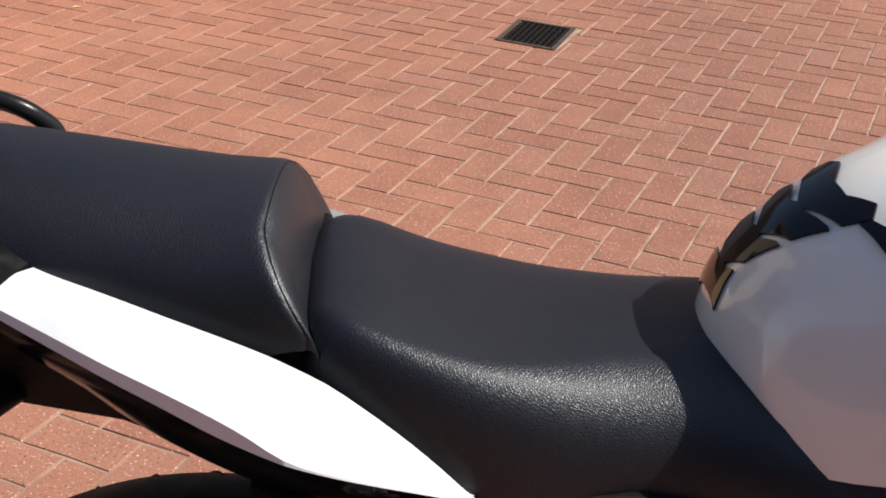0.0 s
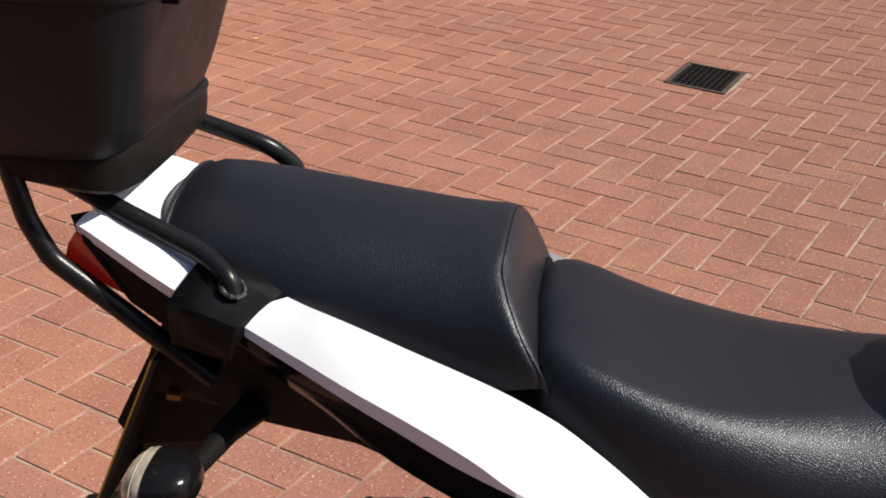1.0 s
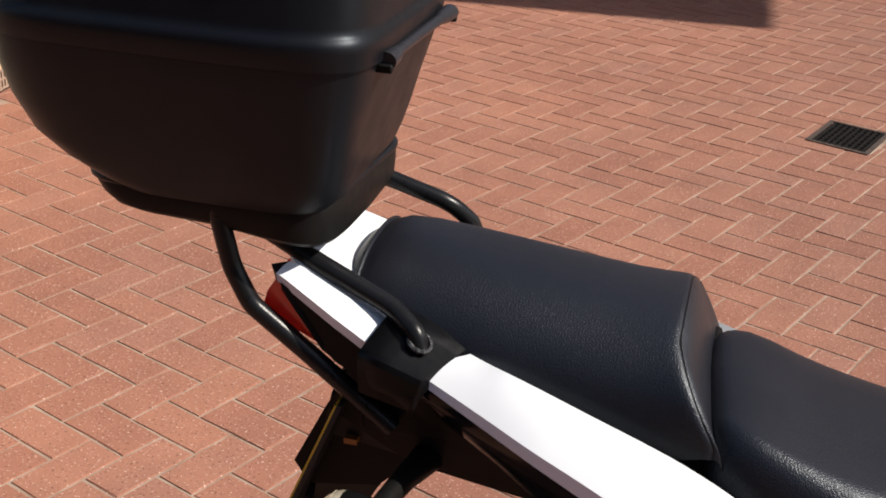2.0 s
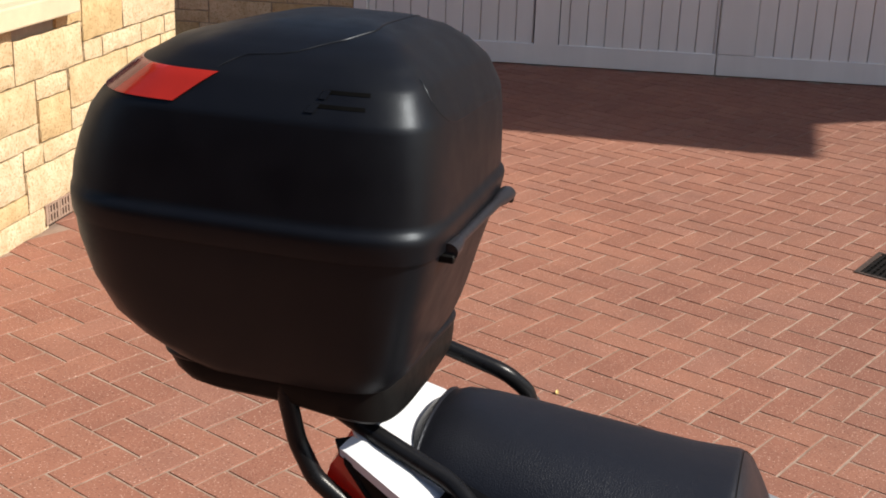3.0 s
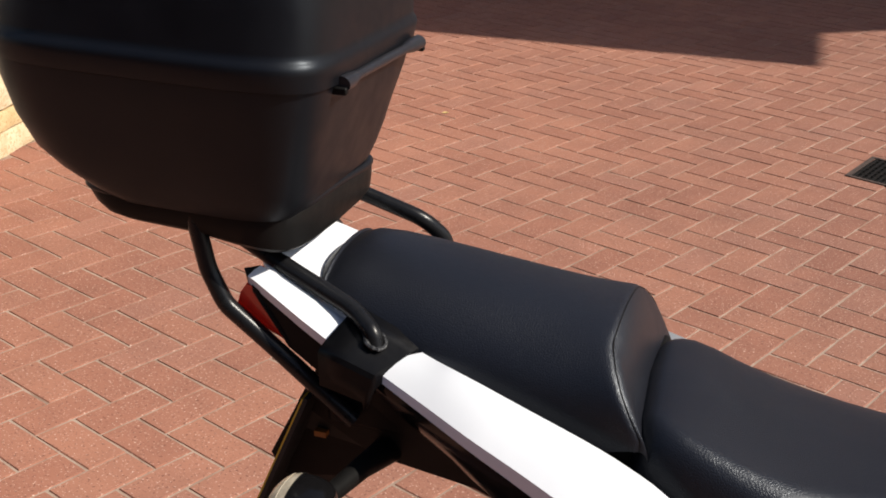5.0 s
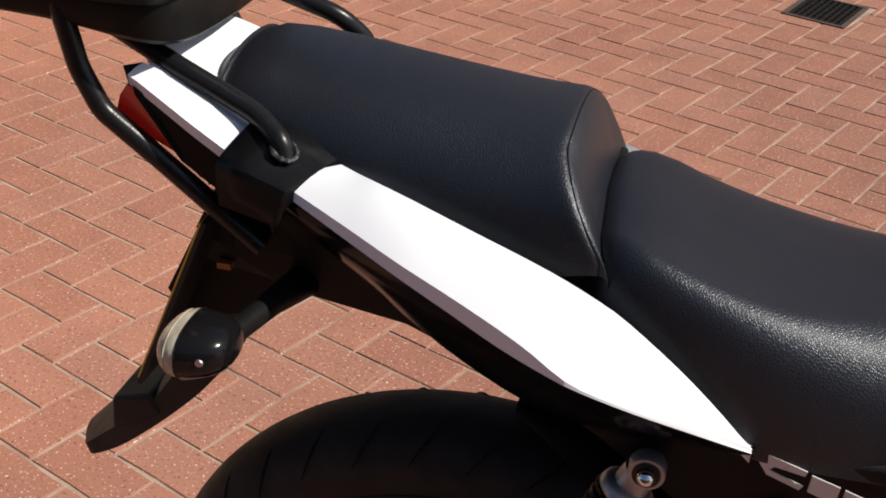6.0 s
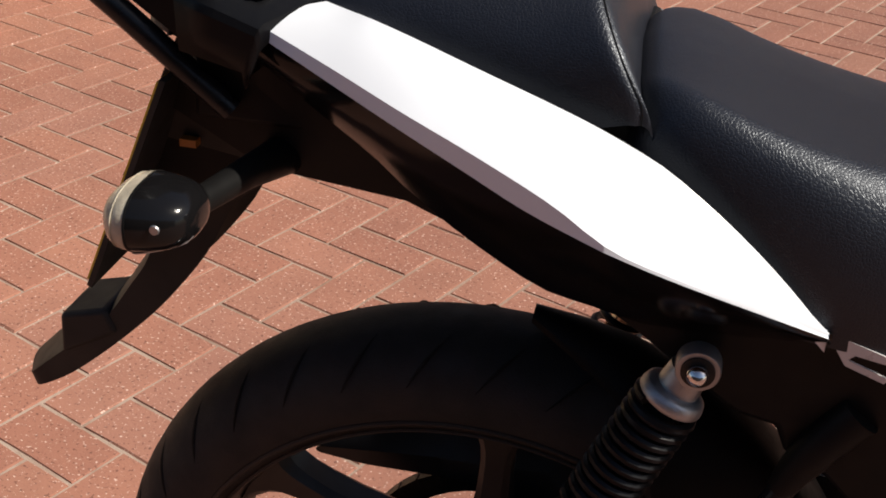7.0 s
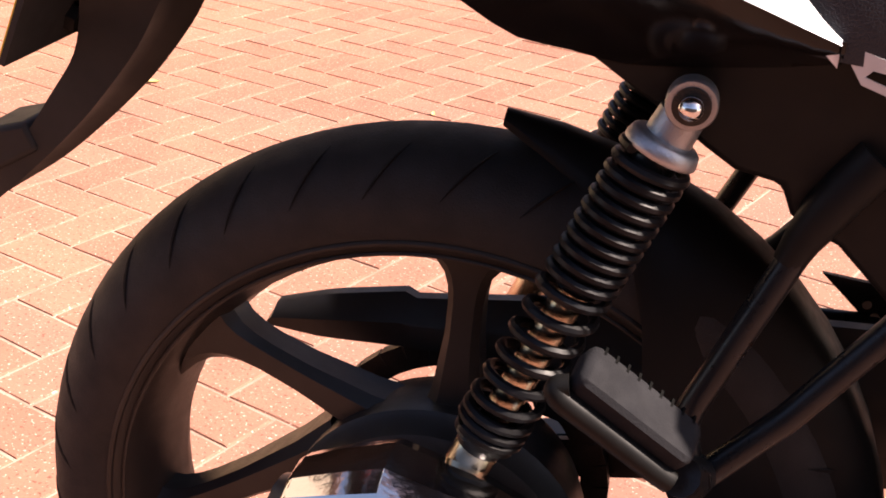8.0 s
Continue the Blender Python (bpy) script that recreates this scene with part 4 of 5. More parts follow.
# grooves are strips on the tread, their shade put into a darker rubber
for k in range(34):
    for side in (-1, 1):
        b = 2 * math.pi * (k + (0.5 if side > 0 else 0)) / 34
        pts = []
        for s in range(7):
            t = s / 6
            a = math.pi * (0.5 - side * (0.13 + 0.27 * t))
            r = 0.2265 + 0.0405 * math.sin(a)
            c = b + 0.10 * t
            pts.append(HUB + Vector((r * math.cos(c), -side * -0.0470 * -abs(math.cos(a)) * -1, r * math.sin(c))))
        part("tread_groove", tube(pts, [0.0006, 0.0018, 0.0025, 0.0027, 0.0024, 0.0017, 0.0006], 6, flat=0.4), TREAD, tyre)


def spoke(a0, a1, r0, r1):
    """A cast spoke from the hub at angle a0 to the rim at a1 (degrees from the front)."""
    p = HUB + Vector((r0 * math.cos(radians(a0)), 0, r0 * math.sin(radians(a0))))
    q = HUB + Vector((r1 * math.cos(radians(a1)), 0, r1 * math.sin(radians(a1))))
    w = (q - p).normalized()
    s = Vector((-w.z, 0, w.x))
    rings = []
    for t, half, deep in ((0, 0.021, 0.022), (0.2, 0.0150, 0.019), (0.5, 0.0108, 0.016), (0.68, 0.0106, 0.015), (0.77, 0.0118, 0.015), (0.84, 0.0145, 0.0155), (0.90, 0.0200, 0.016), (0.95, 0.0290, 0.017), (1.0, 0.046, 0.018)):
        c = p.lerp(q, t)
        rings.append([c + s * half * u + Vector((0, deep * v, 0)) for u, v in ((-1, -0.6), (-0.6, -1), (0.6, -1), (1, -0.6), (1, 0.6), (0.6, 1), (-0.6, 1), (-1, 0.6))])
    return part("spoke", loft(rings), RIMPAINT, wheel, "dark cast spoke", sharp=24)


for turn in (0, 180):
    spoke(86 + turn, 87 + turn, 0.080, 0.20)
    spoke(112 + turn, 142.2 + turn, 0.071, 0.20)
    spoke(140 + turn, 190 + turn, 0.080, 0.20)
for r, y, thick in ((0.2125, -0.0435, 0.0022), (0.2045, -0.040, 0.0016)):
    part("rim_edge", tube([HUB + Vector((r * math.cos(a), y, r * math.sin(a))) for a in (2 * math.pi * k / 90 for k in range(91))], thick, 8), RIMPAINT, wheel, "raised rim edge")
hub = part("hub", turned([(-0.052, 0.02), (-0.052, 0.080), (-0.046, 0.090), (-0.034, 0.094), (-0.03, 0.098), (0.0, 0.096), (0.03, 0.088), (0.05, 0.075), (0.05, 0.02)], HUB, (0, 1, 0), 56), RIMPAINT, wheel, "drum brake hub")
part("drum_plate", turned([(-0.058, 0.03), (-0.058, 0.072), (-0.054, 0.082), (-0.05, 0.082)], HUB, (0, 1, 0), 48), RIMPAINT, wheel, "brake plate")
sprocket = bmesh.new()
turned([(0.052, 0.084), (0.052, 0.0935), (0.058, 0.0935), (0.058, 0.084), (0.052, 0.084)], HUB, (0, 1, 0), 42, sprocket, cap=False)
turned([(0.050, 0.03), (0.050, 0.066), (0.058, 0.066), (0.058, 0.03)], HUB, (0, 1, 0), 36, sprocket)
for k in range(6):
    a = radians(82 + 60 * k)
    w, q = Vector((math.cos(a), 0, math.sin(a))), Vector((-math.sin(a), 0, math.cos(a)))
    slab([HUB + w * r + q * h + Vector((0, 0.0525, 0)) for r, h in ((0.060, -0.016), (0.088, -0.009), (0.088, 0.009), (0.060, 0.016))], (0, 0.005, 0), sprocket)
part("sprocket", sprocket, GREASE, wheel, "greasy drive sprocket with lightening holes")
for k in range(36):
    a = 2 * math.pi * k / 36
    part("chain_link", box((-0.008, 0.0505, -0.006), (0.008, 0.0605, 0.006)), GREASE, wheel).matrix_basis = Matrix.Translation(Vector((HUB.x + 0.0965 * math.cos(a), 0, HUB.z + 0.0965 * math.sin(a))) * U) @ Matrix.Rotation(-a + math.pi / 2, 4, "Y")

# hugger in front of the wheel
rings = []
for k in range(15):
    a = radians(85 - 93 * k / 14)
    r, w = 0.283 - 0.012 * k / 14, 0.008 + 0.046 * min(1, k / 4)
    ring = []
    for s in range(15):
        u = s / 7 - 1
        rr = r - (0.004 + 0.028 * min(1, k / 3) + 0.078 * max(0, min(1, (k - 3) / 3))) * abs(u) ** (2.2 + 2.5 * max(0, min(1, (k - 3) / 3)))
        ring.append(HUB + Vector((rr * math.cos(a), w * u, rr * math.sin(a))))
    rings.append(ring + [p + Vector((-0.004 * math.cos(a), 0, -0.004 * math.sin(a))) for p in reversed(ring)])
part("hugger", loft(rings), MATT, bike, "black plastic hugger over the rear tyre")


# shock absorbers
def shock(side):
    top, low = Vector((0.095, -0.105 * side, 0.680)), Vector((-0.004, -0.122 * side, 0.455))
    w = (low - top).normalized()
    y = Vector((0, -side, 0))
    s = part("shock_absorber", tube([top + w * 0.10, low], 0.0088, 16), ROD, bike, "twin-spring rear shock absorber")
    eye = turned([(0.002, 0.0088), (0.002, 0.0114), (0.0028, 0.0118), (0.0130, 0.0118), (0.014, 0.0112), (0.014, 0.0088)], top, tuple(y), 36)
    tube([top + w * 0.009, top + w * 0.030], [0.0112, 0.0122], 24, eye)
    part("top_eye", eye, ALLOY, s, "grey alloy top eye")
    part("rubber_bush", turned([(-0.0005, 0.005), (-0.0005, 0.0088), (0.001, 0.0088), (0.001, 0.005)], top + y * 0.0142, tuple(y), 32), GREASE, s, "dull metal bush")
    part("dome_nut", turned([(0.0, 0.0056), (0.003, 0.0059), (0.005, 0.005), (0.007, 0.003), (0.008, 0.001)], top + y * 0.0155, tuple(y), 28), CHROME, s, "chrome dome nut")
    part("damper_body", tube([top + w * 0.02, top + w * 0.108], 0.0115, 18), FRAME, s, "black damper body")
    cap_at = top + w * 0.0180
    part("spring_cap", turned([(0.003, 0.0115), (0.0038, 0.0155), (0.0052, 0.0172), (0.0090, 0.0183), (0.0108, 0.0183), (0.0118, 0.0176), (0.0118, 0.013)], cap_at, tuple(w), 36), ALLOY, s, "grey alloy spring cap")
    pts, q = [], w.orthogonal().normalized()
    p2 = w.cross(q)
    # close coils above, open coils below, close again at the foot
    pitch = [1.0] * 10 + [1.35] + [1.95] * 5 + [1.2, 0.8, 0.7]
    for k in range(len(pitch) * 18 + 1):
        n = min(k // 18, len(pitch) - 1)
        d = 0.0310 + 0.168 * (sum(pitch[:n]) + pitch[n] * (k - 18 * n) / 18) / sum(pitch)
        a = 2 * math.pi * k / 18
        pts.append(top + w * d + 0.0168 * (math.cos(a) * q + math.sin(a) * p2))
    part("spring", tube(pts, 0.0029, 8), SPRING, s, "black coil spring")
    part("spring_seat", turned([(0.200, 0.0), (0.200, 0.017), (0.204, 0.017), (0.206, 0.0130), (0.210, 0.0125)], top, tuple(w), 32), FRAME, s)
    part("lower_fork", turned([(0.206, 0.0), (0.206, 0.0110), (0.210, 0.0122), (0.252, 0.0122), (0.254, 0.011)], top, tuple(w), 24), ROD, s, "worn bare metal lower eye")


shock(1)
shock(-1)

# muffler shield
rings = []
# faceted shield: flat top, sloped shoulders, peak over the wheel spindle
for x, top, low, w in ((-0.0830, 0.452, 0.420, 0.018), (-0.0815, 0.466, 0.405, 0.026), (-0.0775, 0.4800, 0.395, 0.033), (-0.0535, 0.4895, 0.387, 0.038), (-0.0275, 0.4975, 0.383, 0.040), (-0.0265, 0.4975, 0.383, 0.040), (0.013, 0.4860, 0.378, 0.039), (0.12, 0.440, 0.350, 0.035), (0.25, 0.365, 0.295, 0.03)):
    d = top - low
    rings.append([(x, -0.155 + u * w, low + v * d) for u, v in ((-0.30, 1.0), (0.30, 1.0), (0.62, 0.95), (0.88, 0.82), (1.0, 0.6), (1.0, 0.35), (0.8, 0.1), (0.45, 0.0), (-0.45, 0.0), (-0.8, 0.1), (-1.0, 0.35), (-1.0, 0.6), (-0.88, 0.82), (-0.62, 0.95))])
muffler = rounded(part("muffler", loft(rings), CHROME, bike, "chromed exhaust muffler shield", sharp=20), 0.003, 3)
part("end_band", turned([(0.0, 0.034), (0.0, 0.038), (0.008, 0.039), (0.008, 0.034)], (-0.088, -0.155, 0.43), (1, 0, 0), 30), STEEL, muffler)
part("shield_bolt", turned([(0, 0.007), (0.004, 0.0065), (0.006, 0.003)], (-0.02, -0.192, 0.462), (0, -1, 0.5), 18), CHROME, muffler)

# footrest and its hanger tubes
ww = (Vector((0.1175, -0.160, 0.527)) - Vector((0.062, -0.164, 0.566))).normalized()
sd = Vector((-0.15, -0.93, -0.32))
sd = (sd - ww * sd.dot(ww)).normalized()
nn = ww.cross(sd) if ww.cross(sd).z > 0 else sd.cross(ww)
p0, peg_long = Vector((0.061, -0.162, 0.567)), 0.066
rings = []
for t, k in ((0.0, 0.7), (0.03, 0.92), (0.08, 1.0), (0.92, 1.0), (0.97, 0.92), (1.0, 0.7)):
    c = p0 + ww * peg_long * t
    rings.append([c + sd * 0.0125 * k * u + nn * 0.007 * k * v for u, v in ((-1, -0.7), (-0.8, -1), (0.8, -1), (1, -0.7), (1, 0.7), (0.8, 1), (-0.8, 1), (-1, 0.7))])
peg = part("footrest", loft(rings), PEGRUBBER, bike, "grey rubber pillion footrest")
# black bars laid on the rubber, as the shade inside its grooves
for k in range(9):
    c = p0 + ww * peg_long * (0.1 + 0.8 * k / 8) - sd * 0.0108 + nn * 0.0062
    part("peg_groove_shade", slab([c + ww * 0.0007 * a + sd * 0.0024 * b - nn * 0.0018 for a, b in ((-1, -1), (1, -1), (1, 1), (-1, 1))], nn * 0.0027), DARKPIT, peg)
loop = [p0 + ww * peg_long * t + sd * s - nn * d for t, s, d in ((0.02, 0.010, 0.004), (-0.035, 0.012, 0.008), (0.03, 0.0148, 0.009), (0.3, 0.0148, 0.009), (0.8, 0.0148, 0.009), (1.0, 0.014, 0.009))]
part("peg_bow", tube(smooth_path(loop, 5), 0.0060, 12), MATT, peg, "black steel bow under the rubber")
part("peg_bracket", tube([(0.112, -0.160, 0.516), (0.118, -0.14, 0.502), (0.122, -0.115, 0.490)], 0.010, 12), FRAME, peg)
for side in (1, -1):
    h = part("footrest_hanger", tube(bent([(0.180, -0.09 * side, 0.675), (0.152, -0.105 * side, 0.613), (0.110, -0.118 * side, 0.520), (0.120, -0.118 * side, 0.486)], 0.012), 0.0072, 14), FRAME, bike, "black tubular footrest hanger")
    part("hanger_bracket", tube([(0.148, -0.1055 * side, 0.606), (0.153, -0.1045 * side, 0.618), (0.160, -0.1035 * side, 0.631), (0.169, -0.1025 * side, 0.645), (0.180, -0.1015 * side, 0.660)], [0.0076, 0.0092, 0.0112, 0.0118, 0.0122], 16), MATT, h, "black collar at the hanger top")
    part("lower_stay", tube([(0.208, -0.103 * side, 0.588), (0.160, -0.110 * side, 0.526), (0.120, -0.118 * side, 0.486)], 0.0074, 14), FRAME, h)

# swingarm, chain guard, frame and side covers
for side in (1, -1):
    part("swingarm", loft([[(x, y0 * side, z - h), (x, y1 * side, z - h), (x, y1 * side, z + h), (x, y0 * side, z + h)] for x, z, h, y0, y1 in ((-0.045, 0.355, 0.016, -0.07, -0.09), (0.0, 0.36, 0.017, -0.07, -0.09), (0.2, 0.40, 0.018, -0.06, -0.085), (0.35, 0.425, 0.02, -0.05, -0.08))]), FRAME, bike, "black swingarm")
guard = part("chain_guard", loft([[(x, y, z0) for y, z0 in ((0.045, zb), (0.07, zb), (0.07, zt - 0.003), (0.067, zt), (0.058, zt), (0.0465, zb + (zt - zb) * 0.56), (0.045, zb + (zt - zb) * 0.50))] for x, zb, zt in ((-0.166, 0.449, 0.452), (-0.163, 0.4475, 0.459), (-0.131, 0.4445, 0.469), (-0.119, 0.4445, 0.472), (-0.074, 0.446, 0.4805), (-0.066, 0.446, 0.4765), (0.008, 0.445, 0.486), (0.02, 0.412, 0.488), (0.05, 0.404, 0.492), (0.25, 0.42, 0.50))]), GUARDBLACK, bike, "black plastic chain guard")
for side in (1, -1):
    cover = part("side_cover", loft([[(0.02, -0.07 * side, 0.70), (0.05, -0.09 * side, 0.688), (0.085, -0.098 * side, 0.667), (0.103, -0.1 * side, 0.655), (0.118, -0.1 * side, 0.6455), (0.140, -0.1 * side, 0.641), (0.146, -0.1 * side, 0.627), (0.152, -0.1 * side, 0.622), (0.170, -0.1 * side, 0.614), (0.196, -0.1 * side, 0.589), (0.23, -0.1 * side, 0.562), (0.34, -0.1 * side, 0.55), (0.34, -0.112 * side, 0.70), (0.25, -0.115 * side, 0.716), (0.16, -0.112 * side, 0.708), (0.09, -0.106 * side, 0.702)],
                                     [(x, 0.0, z) for x, z in ((0.02, 0.70), (0.05, 0.688), (0.085, 0.667), (0.103, 0.655), (0.118, 0.6455), (0.140, 0.641), (0.146, 0.627), (0.152, 0.622), (0.170, 0.614), (0.196, 0.589), (0.23, 0.562), (0.34, 0.55), (0.34, 0.70), (0.25, 0.716), (0.16, 0.708), (0.09, 0.702))]]), MATT, bike, "black side cover below the seat")
    rounded(cover, 0.004)
    part("white_trim", slab([(0.165, -0.1105 * side, 0.708), (0.192, -0.1105 * side, 0.704), (0.192, -0.1105 * side, 0.709), (0.172, -0.1105 * side, 0.7125)], (0, -0.004 * side, 0)), WHITE, cover, "white trim below the seat")
    # emblem drawn as plain shapes
    for a in ([(0.157, 0.7075), (0.163, 0.7115), (0.187, 0.704), (0.186, 0.7005), (0.168, 0.7035), (0.165, 0.7005), (0.186, 0.693), (0.184, 0.690), (0.164, 0.697)],
              [(0.190, 0.702), (0.207, 0.697), (0.206, 0.684), (0.189, 0.690)], [(0.210, 0.696), (0.226, 0.691), (0.225, 0.678), (0.209, 0.683)]):
        part("emblem", slab([(x, -0.1165 * side, z) for x, z in a], (0, -0.0012 * side, 0)), DECAL, cover, "grey block emblem")
plate = part("far_plate", slab([(0.189, 0.10, 0.514), (0.24, 0.10, 0.509), (0.25, 0.10, 0.47), (0.226, 0.10, 0.480)], (0, 0.004, 0)), FRAME, bike, "black bracket plate on the far side")
for x, z in ((0.219, 0.497), (0.225, 0.489)):
    part("plate_bolt", turned([(0, 0.003), (0.0012, 0.003)], (x, 0.0985, z), (0, -1, 0), 14), STEEL, plate, "pale bolt head")
part("brake_rod", tube([(0.12, 0.10, 0.482), (0.30, 0.10, 0.487)], 0.0055, 10), FRAME, bike, "black rod on the far side")
part("engine_case", loft([[(x, y, z0), (x, -y, z0), (x, -y * 0.9, z1), (x, y * 0.9, z1)] for x, y, z0, z1 in ((0.33, 0.09, 0.30, 0.55), (0.40, 0.11, 0.26, 0.60), (0.6, 0.11, 0.26, 0.68), (0.72, 0.09, 0.32, 0.70))]), FRAME, bike, "black engine and airbox under the tank")
part("centre_stand", tube(bent([(0.18, -0.13, 0.012), (0.2, -0.10, 0.25), (0.22, -0.05, 0.32), (0.22, 0.05, 0.32), (0.2, 0.10, 0.25), (0.18, 0.13, 0.012)], 0.03), 0.012, 10), FRAME, bike, "black centre stand on the ground")

# grab rails that carry the luggage rack
for side in (1, -1):
    if side > 0:
        upper = [(-0.147, -0.092, 0.842), (-0.150, -0.090, 0.852), (-0.1685, -0.079, 0.8625), (-0.228, -0.071, 0.885), (-0.274, -0.065, 0.905)]
        root, lower = Vector((-0.147, -0.092, 0.846)), [(-0.165, -0.088, 0.775), (-0.225, -0.096, 0.829), (-0.262, -0.1, 0.860), (-0.275, -0.1, 0.886), (-0.285, -0.1, 0.93)]
    else:  # the parked bike leans, so the far rail stands a little lower and further out
        upper = [(-0.157, 0.110, 0.836), (-0.160, 0.108, 0.850), (-0.1755, 0.096, 0.8690), (-0.232, 0.090, 0.8880), (-0.276, 0.086, 0.903)]
        root, lower = Vector((-0.157, 0.110, 0.838)), [(-0.165, 0.092, 0.765), (-0.225, 0.100, 0.816), (-0.262, 0.104, 0.848), (-0.275, 0.104, 0.874), (-0.285, 0.102, 0.92)]
    rail = part("grab_rail", tube(bent(upper, 0.016, 8), 0.0068, 16), FRAME, bike, "black tubular grab rail")
    part("lower_bar", tube(bent(lower, 0.006, 4), 0.0068, 14), FRAME, rail, "straight bar with a mitred elbow")
    ripple = random.Random(7)
    bead = [root + Vector((0.0076 * math.cos(a), 0.0076 * math.sin(a), 0.0016 - 0.0032 * math.cos(a) + 0.0025 * math.sin(a))) for a in (2 * math.pi * k / 26 for k in range(27))]
    part("weld", tube(bead, [0.0017 + ripple.uniform(-0.0004, 0.0005) for k in range(27)], 8), WELD, rail, "rippled weld with chipped paint")
    off = Vector((0, 0, 0)) if side > 0 else Vector((-0.006, 0, -0.012))
    # inner edge, fold (twice) and foot of the plate, at its front and its rear
    front = [Vector(p) for p in ((-0.1165, -0.0735, 0.8405), (-0.1385, -0.1085, 0.8318), (-0.1412, -0.1122, 0.8270), (-0.1480, -0.1130, 0.8080))]
    rear = [Vector(p) for p in ((-0.1690, -0.0715, 0.8620), (-0.1810, -0.1065, 0.8455), (-0.1832, -0.1112, 0.8400), (-0.1815, -0.1118, 0.8150))]
    rows = []
    for t in (0.0, 0.5, 1.0):
        a, b, c, d = (p.lerp(q, t) for p, q in zip(front, rear))
        rows.append([tuple(p) for p in (a, a.lerp(b, 0.35), a.lerp(b, 0.7), b, b.lerp(c, 0.55) + Vector((0, -0.0008, 0.0008)), c, c.lerp(d, 0.4), d)])
    rows = [[(x + 0.0015, y, z - 0.009) for x, y, z in rows[0]], *rows]  # a lip turned down at the front
    rows = [[Vector((x, y * side, z)) + off for x, y, z in r] for r in rows]
    plate = part("bracket_plate", loft(rows, cap=False, closed=False), WORN, rail, "black folded bracket plate", sharp=14)
    sol = plate.modifiers.new("solid", "SOLIDIFY")
    sol.thickness, sol.offset = 0.0045, 0.0

# ---- top box ----
BOX_RINGS = [(0.928, -0.2195, -0.3800, 0.100), (0.936, -0.2135, -0.3980, 0.107), (0.948, -0.2090, -0.4220, 0.113), (0.962, -0.2050, -0.4410, 0.119), (0.985, -0.1995, -0.4550, 0.1265), (1.012, -0.1922, -0.4630, 0.1350), (1.026, -0.1895, -0.4650, 0.1380), (1.0282, -0.1890, -0.4652, 0.1384), (1.0288, -0.1868, -0.4660, 0.1400),
             (1.034, -0.1864, -0.4665, 0.1418), (1.040, -0.1854, -0.4670, 0.1430), (1.0435, -0.1850, -0.4670, 0.1433), (1.0465, -0.1858, -0.4670, 0.1424), (1.050, -0.1880, -0.4665, 0.1402), (1.062, -0.1882, -0.4655, 0.1396), (1.08, -0.1890, -0.4605, 0.1390), (1.1, -0.1905, -0.4520, 0.1380), (1.1115, -0.1925, -0.4430, 0.1370), (1.1155, -0.1940, -0.4390, 0.1352),
             (1.131, -0.2010, -0.4200, 0.1242), (1.134, -0.2030, -0.4160, 0.1212), (1.146, -0.2150, -0.3960, 0.1040), (1.156, -0.2300, -0.3600, 0.0810), (1.162, -0.2500, -0.3340, 0.0560), (1.164, -0.267, -0.3090, 0.03)]


def box_point(z, a, off=0.0):
    """A point of the box's skin at height z; a runs round from the front."""
    xf, xr, b = along(z, BOX_RINGS)
    b, xc, h = b + off, (xf + xr) / 2, (xf - xr) / 2 + off
    c, s = math.cos(a), math.sin(a)
    n = 7.0 + (2.9 - 7.0) * (0.5 - 0.5 * c) ** 0.8
    x = xc + h * power(c, 2 / n)
    y = b * power(s, 2 / n)
    # the parked bike leans away on its stand
    return Vector((x + 0.0045 - 0.05 * y, y + 0.09 * (z - 1.04), z - 0.01 * (x + 0.19) - 0.055 * y - 0.002))


top_box = thing("top_box", (-0.31, 0, 0.935), "black grained plastic motorcycle top box, closed", "top box")
SEG = 120
shell_low = part("tub", loft([[box_point(z, 2 * math.pi * k / SEG) for k in range(SEG)] for z in [r[0] for r in BOX_RINGS if r[0] <= 1.0285]]), BOXBLACK, top_box, "grained lower tub")
lid = part("lid", loft([[box_point(z, 2 * math.pi * k / SEG) for k in range(SEG)] for z in [1.0288, 1.0305, 1.034, 1.040, 1.0435, 1.0452, 1.0465, 1.048, 1.050, 1.054, 1.062, 1.08, 1.10, 1.1085, 1.1115, 1.1135, 1.1155, 1.120, 1.1265, 1.131, 1.1325, 1.134, 1.138, 1.142, 1.146, 1.150, 1.153, 1.156, 1.159, 1.1605, 1.162, 1.164]]), BOXBLACK, top_box, "domed lid with a raised rim and bevelled shoulders", sharp=60)


def skin(z0, z1, a0, a1, off, n=10, m=4, bm=None, slant=0.0, drop=0.0):
    bm = bm or bmesh.new()
    layers = []
    for o in (-0.003, off):
        layers.append([[bm.verts.new(box_point(z0 + (z1 - z0) * k / m - drop * (1 - i / n) ** 0.7 * (1 - k / m), a0 + (a1 - a0) * i / n + slant * (k / m), o)) for k in range(m + 1)] for i in range(n + 1)])
    g = layers[1]
    for i in range(n):
        for k in range(m):
            bm.faces.new((g[i][k], g[i + 1][k], g[i + 1][k + 1], g[i][k + 1]))
    lo = layers[0]
    loop_i = [(i, 0) for i in range(n + 1)] + [(n, k) for k in range(1, m + 1)] + [(i, m) for i in range(n - 1, -1, -1)] + [(0, k) for k in range(m - 1, 0, -1)]
    for p, q in zip(loop_i, loop_i[1:] + loop_i[:1]):
        bm.faces.new((lo[p[0]][p[1]], lo[q[0]][q[1]], g[q[0]][q[1]], g[p[0]][p[1]]))
    return bm


A = radians
part("reflector", skin(1.1160, 1.1345, A(-122), A(-94.6), 0.0014, 16, 8, slant=A(3.0)), RED, lid, "glossy red reflector panel")
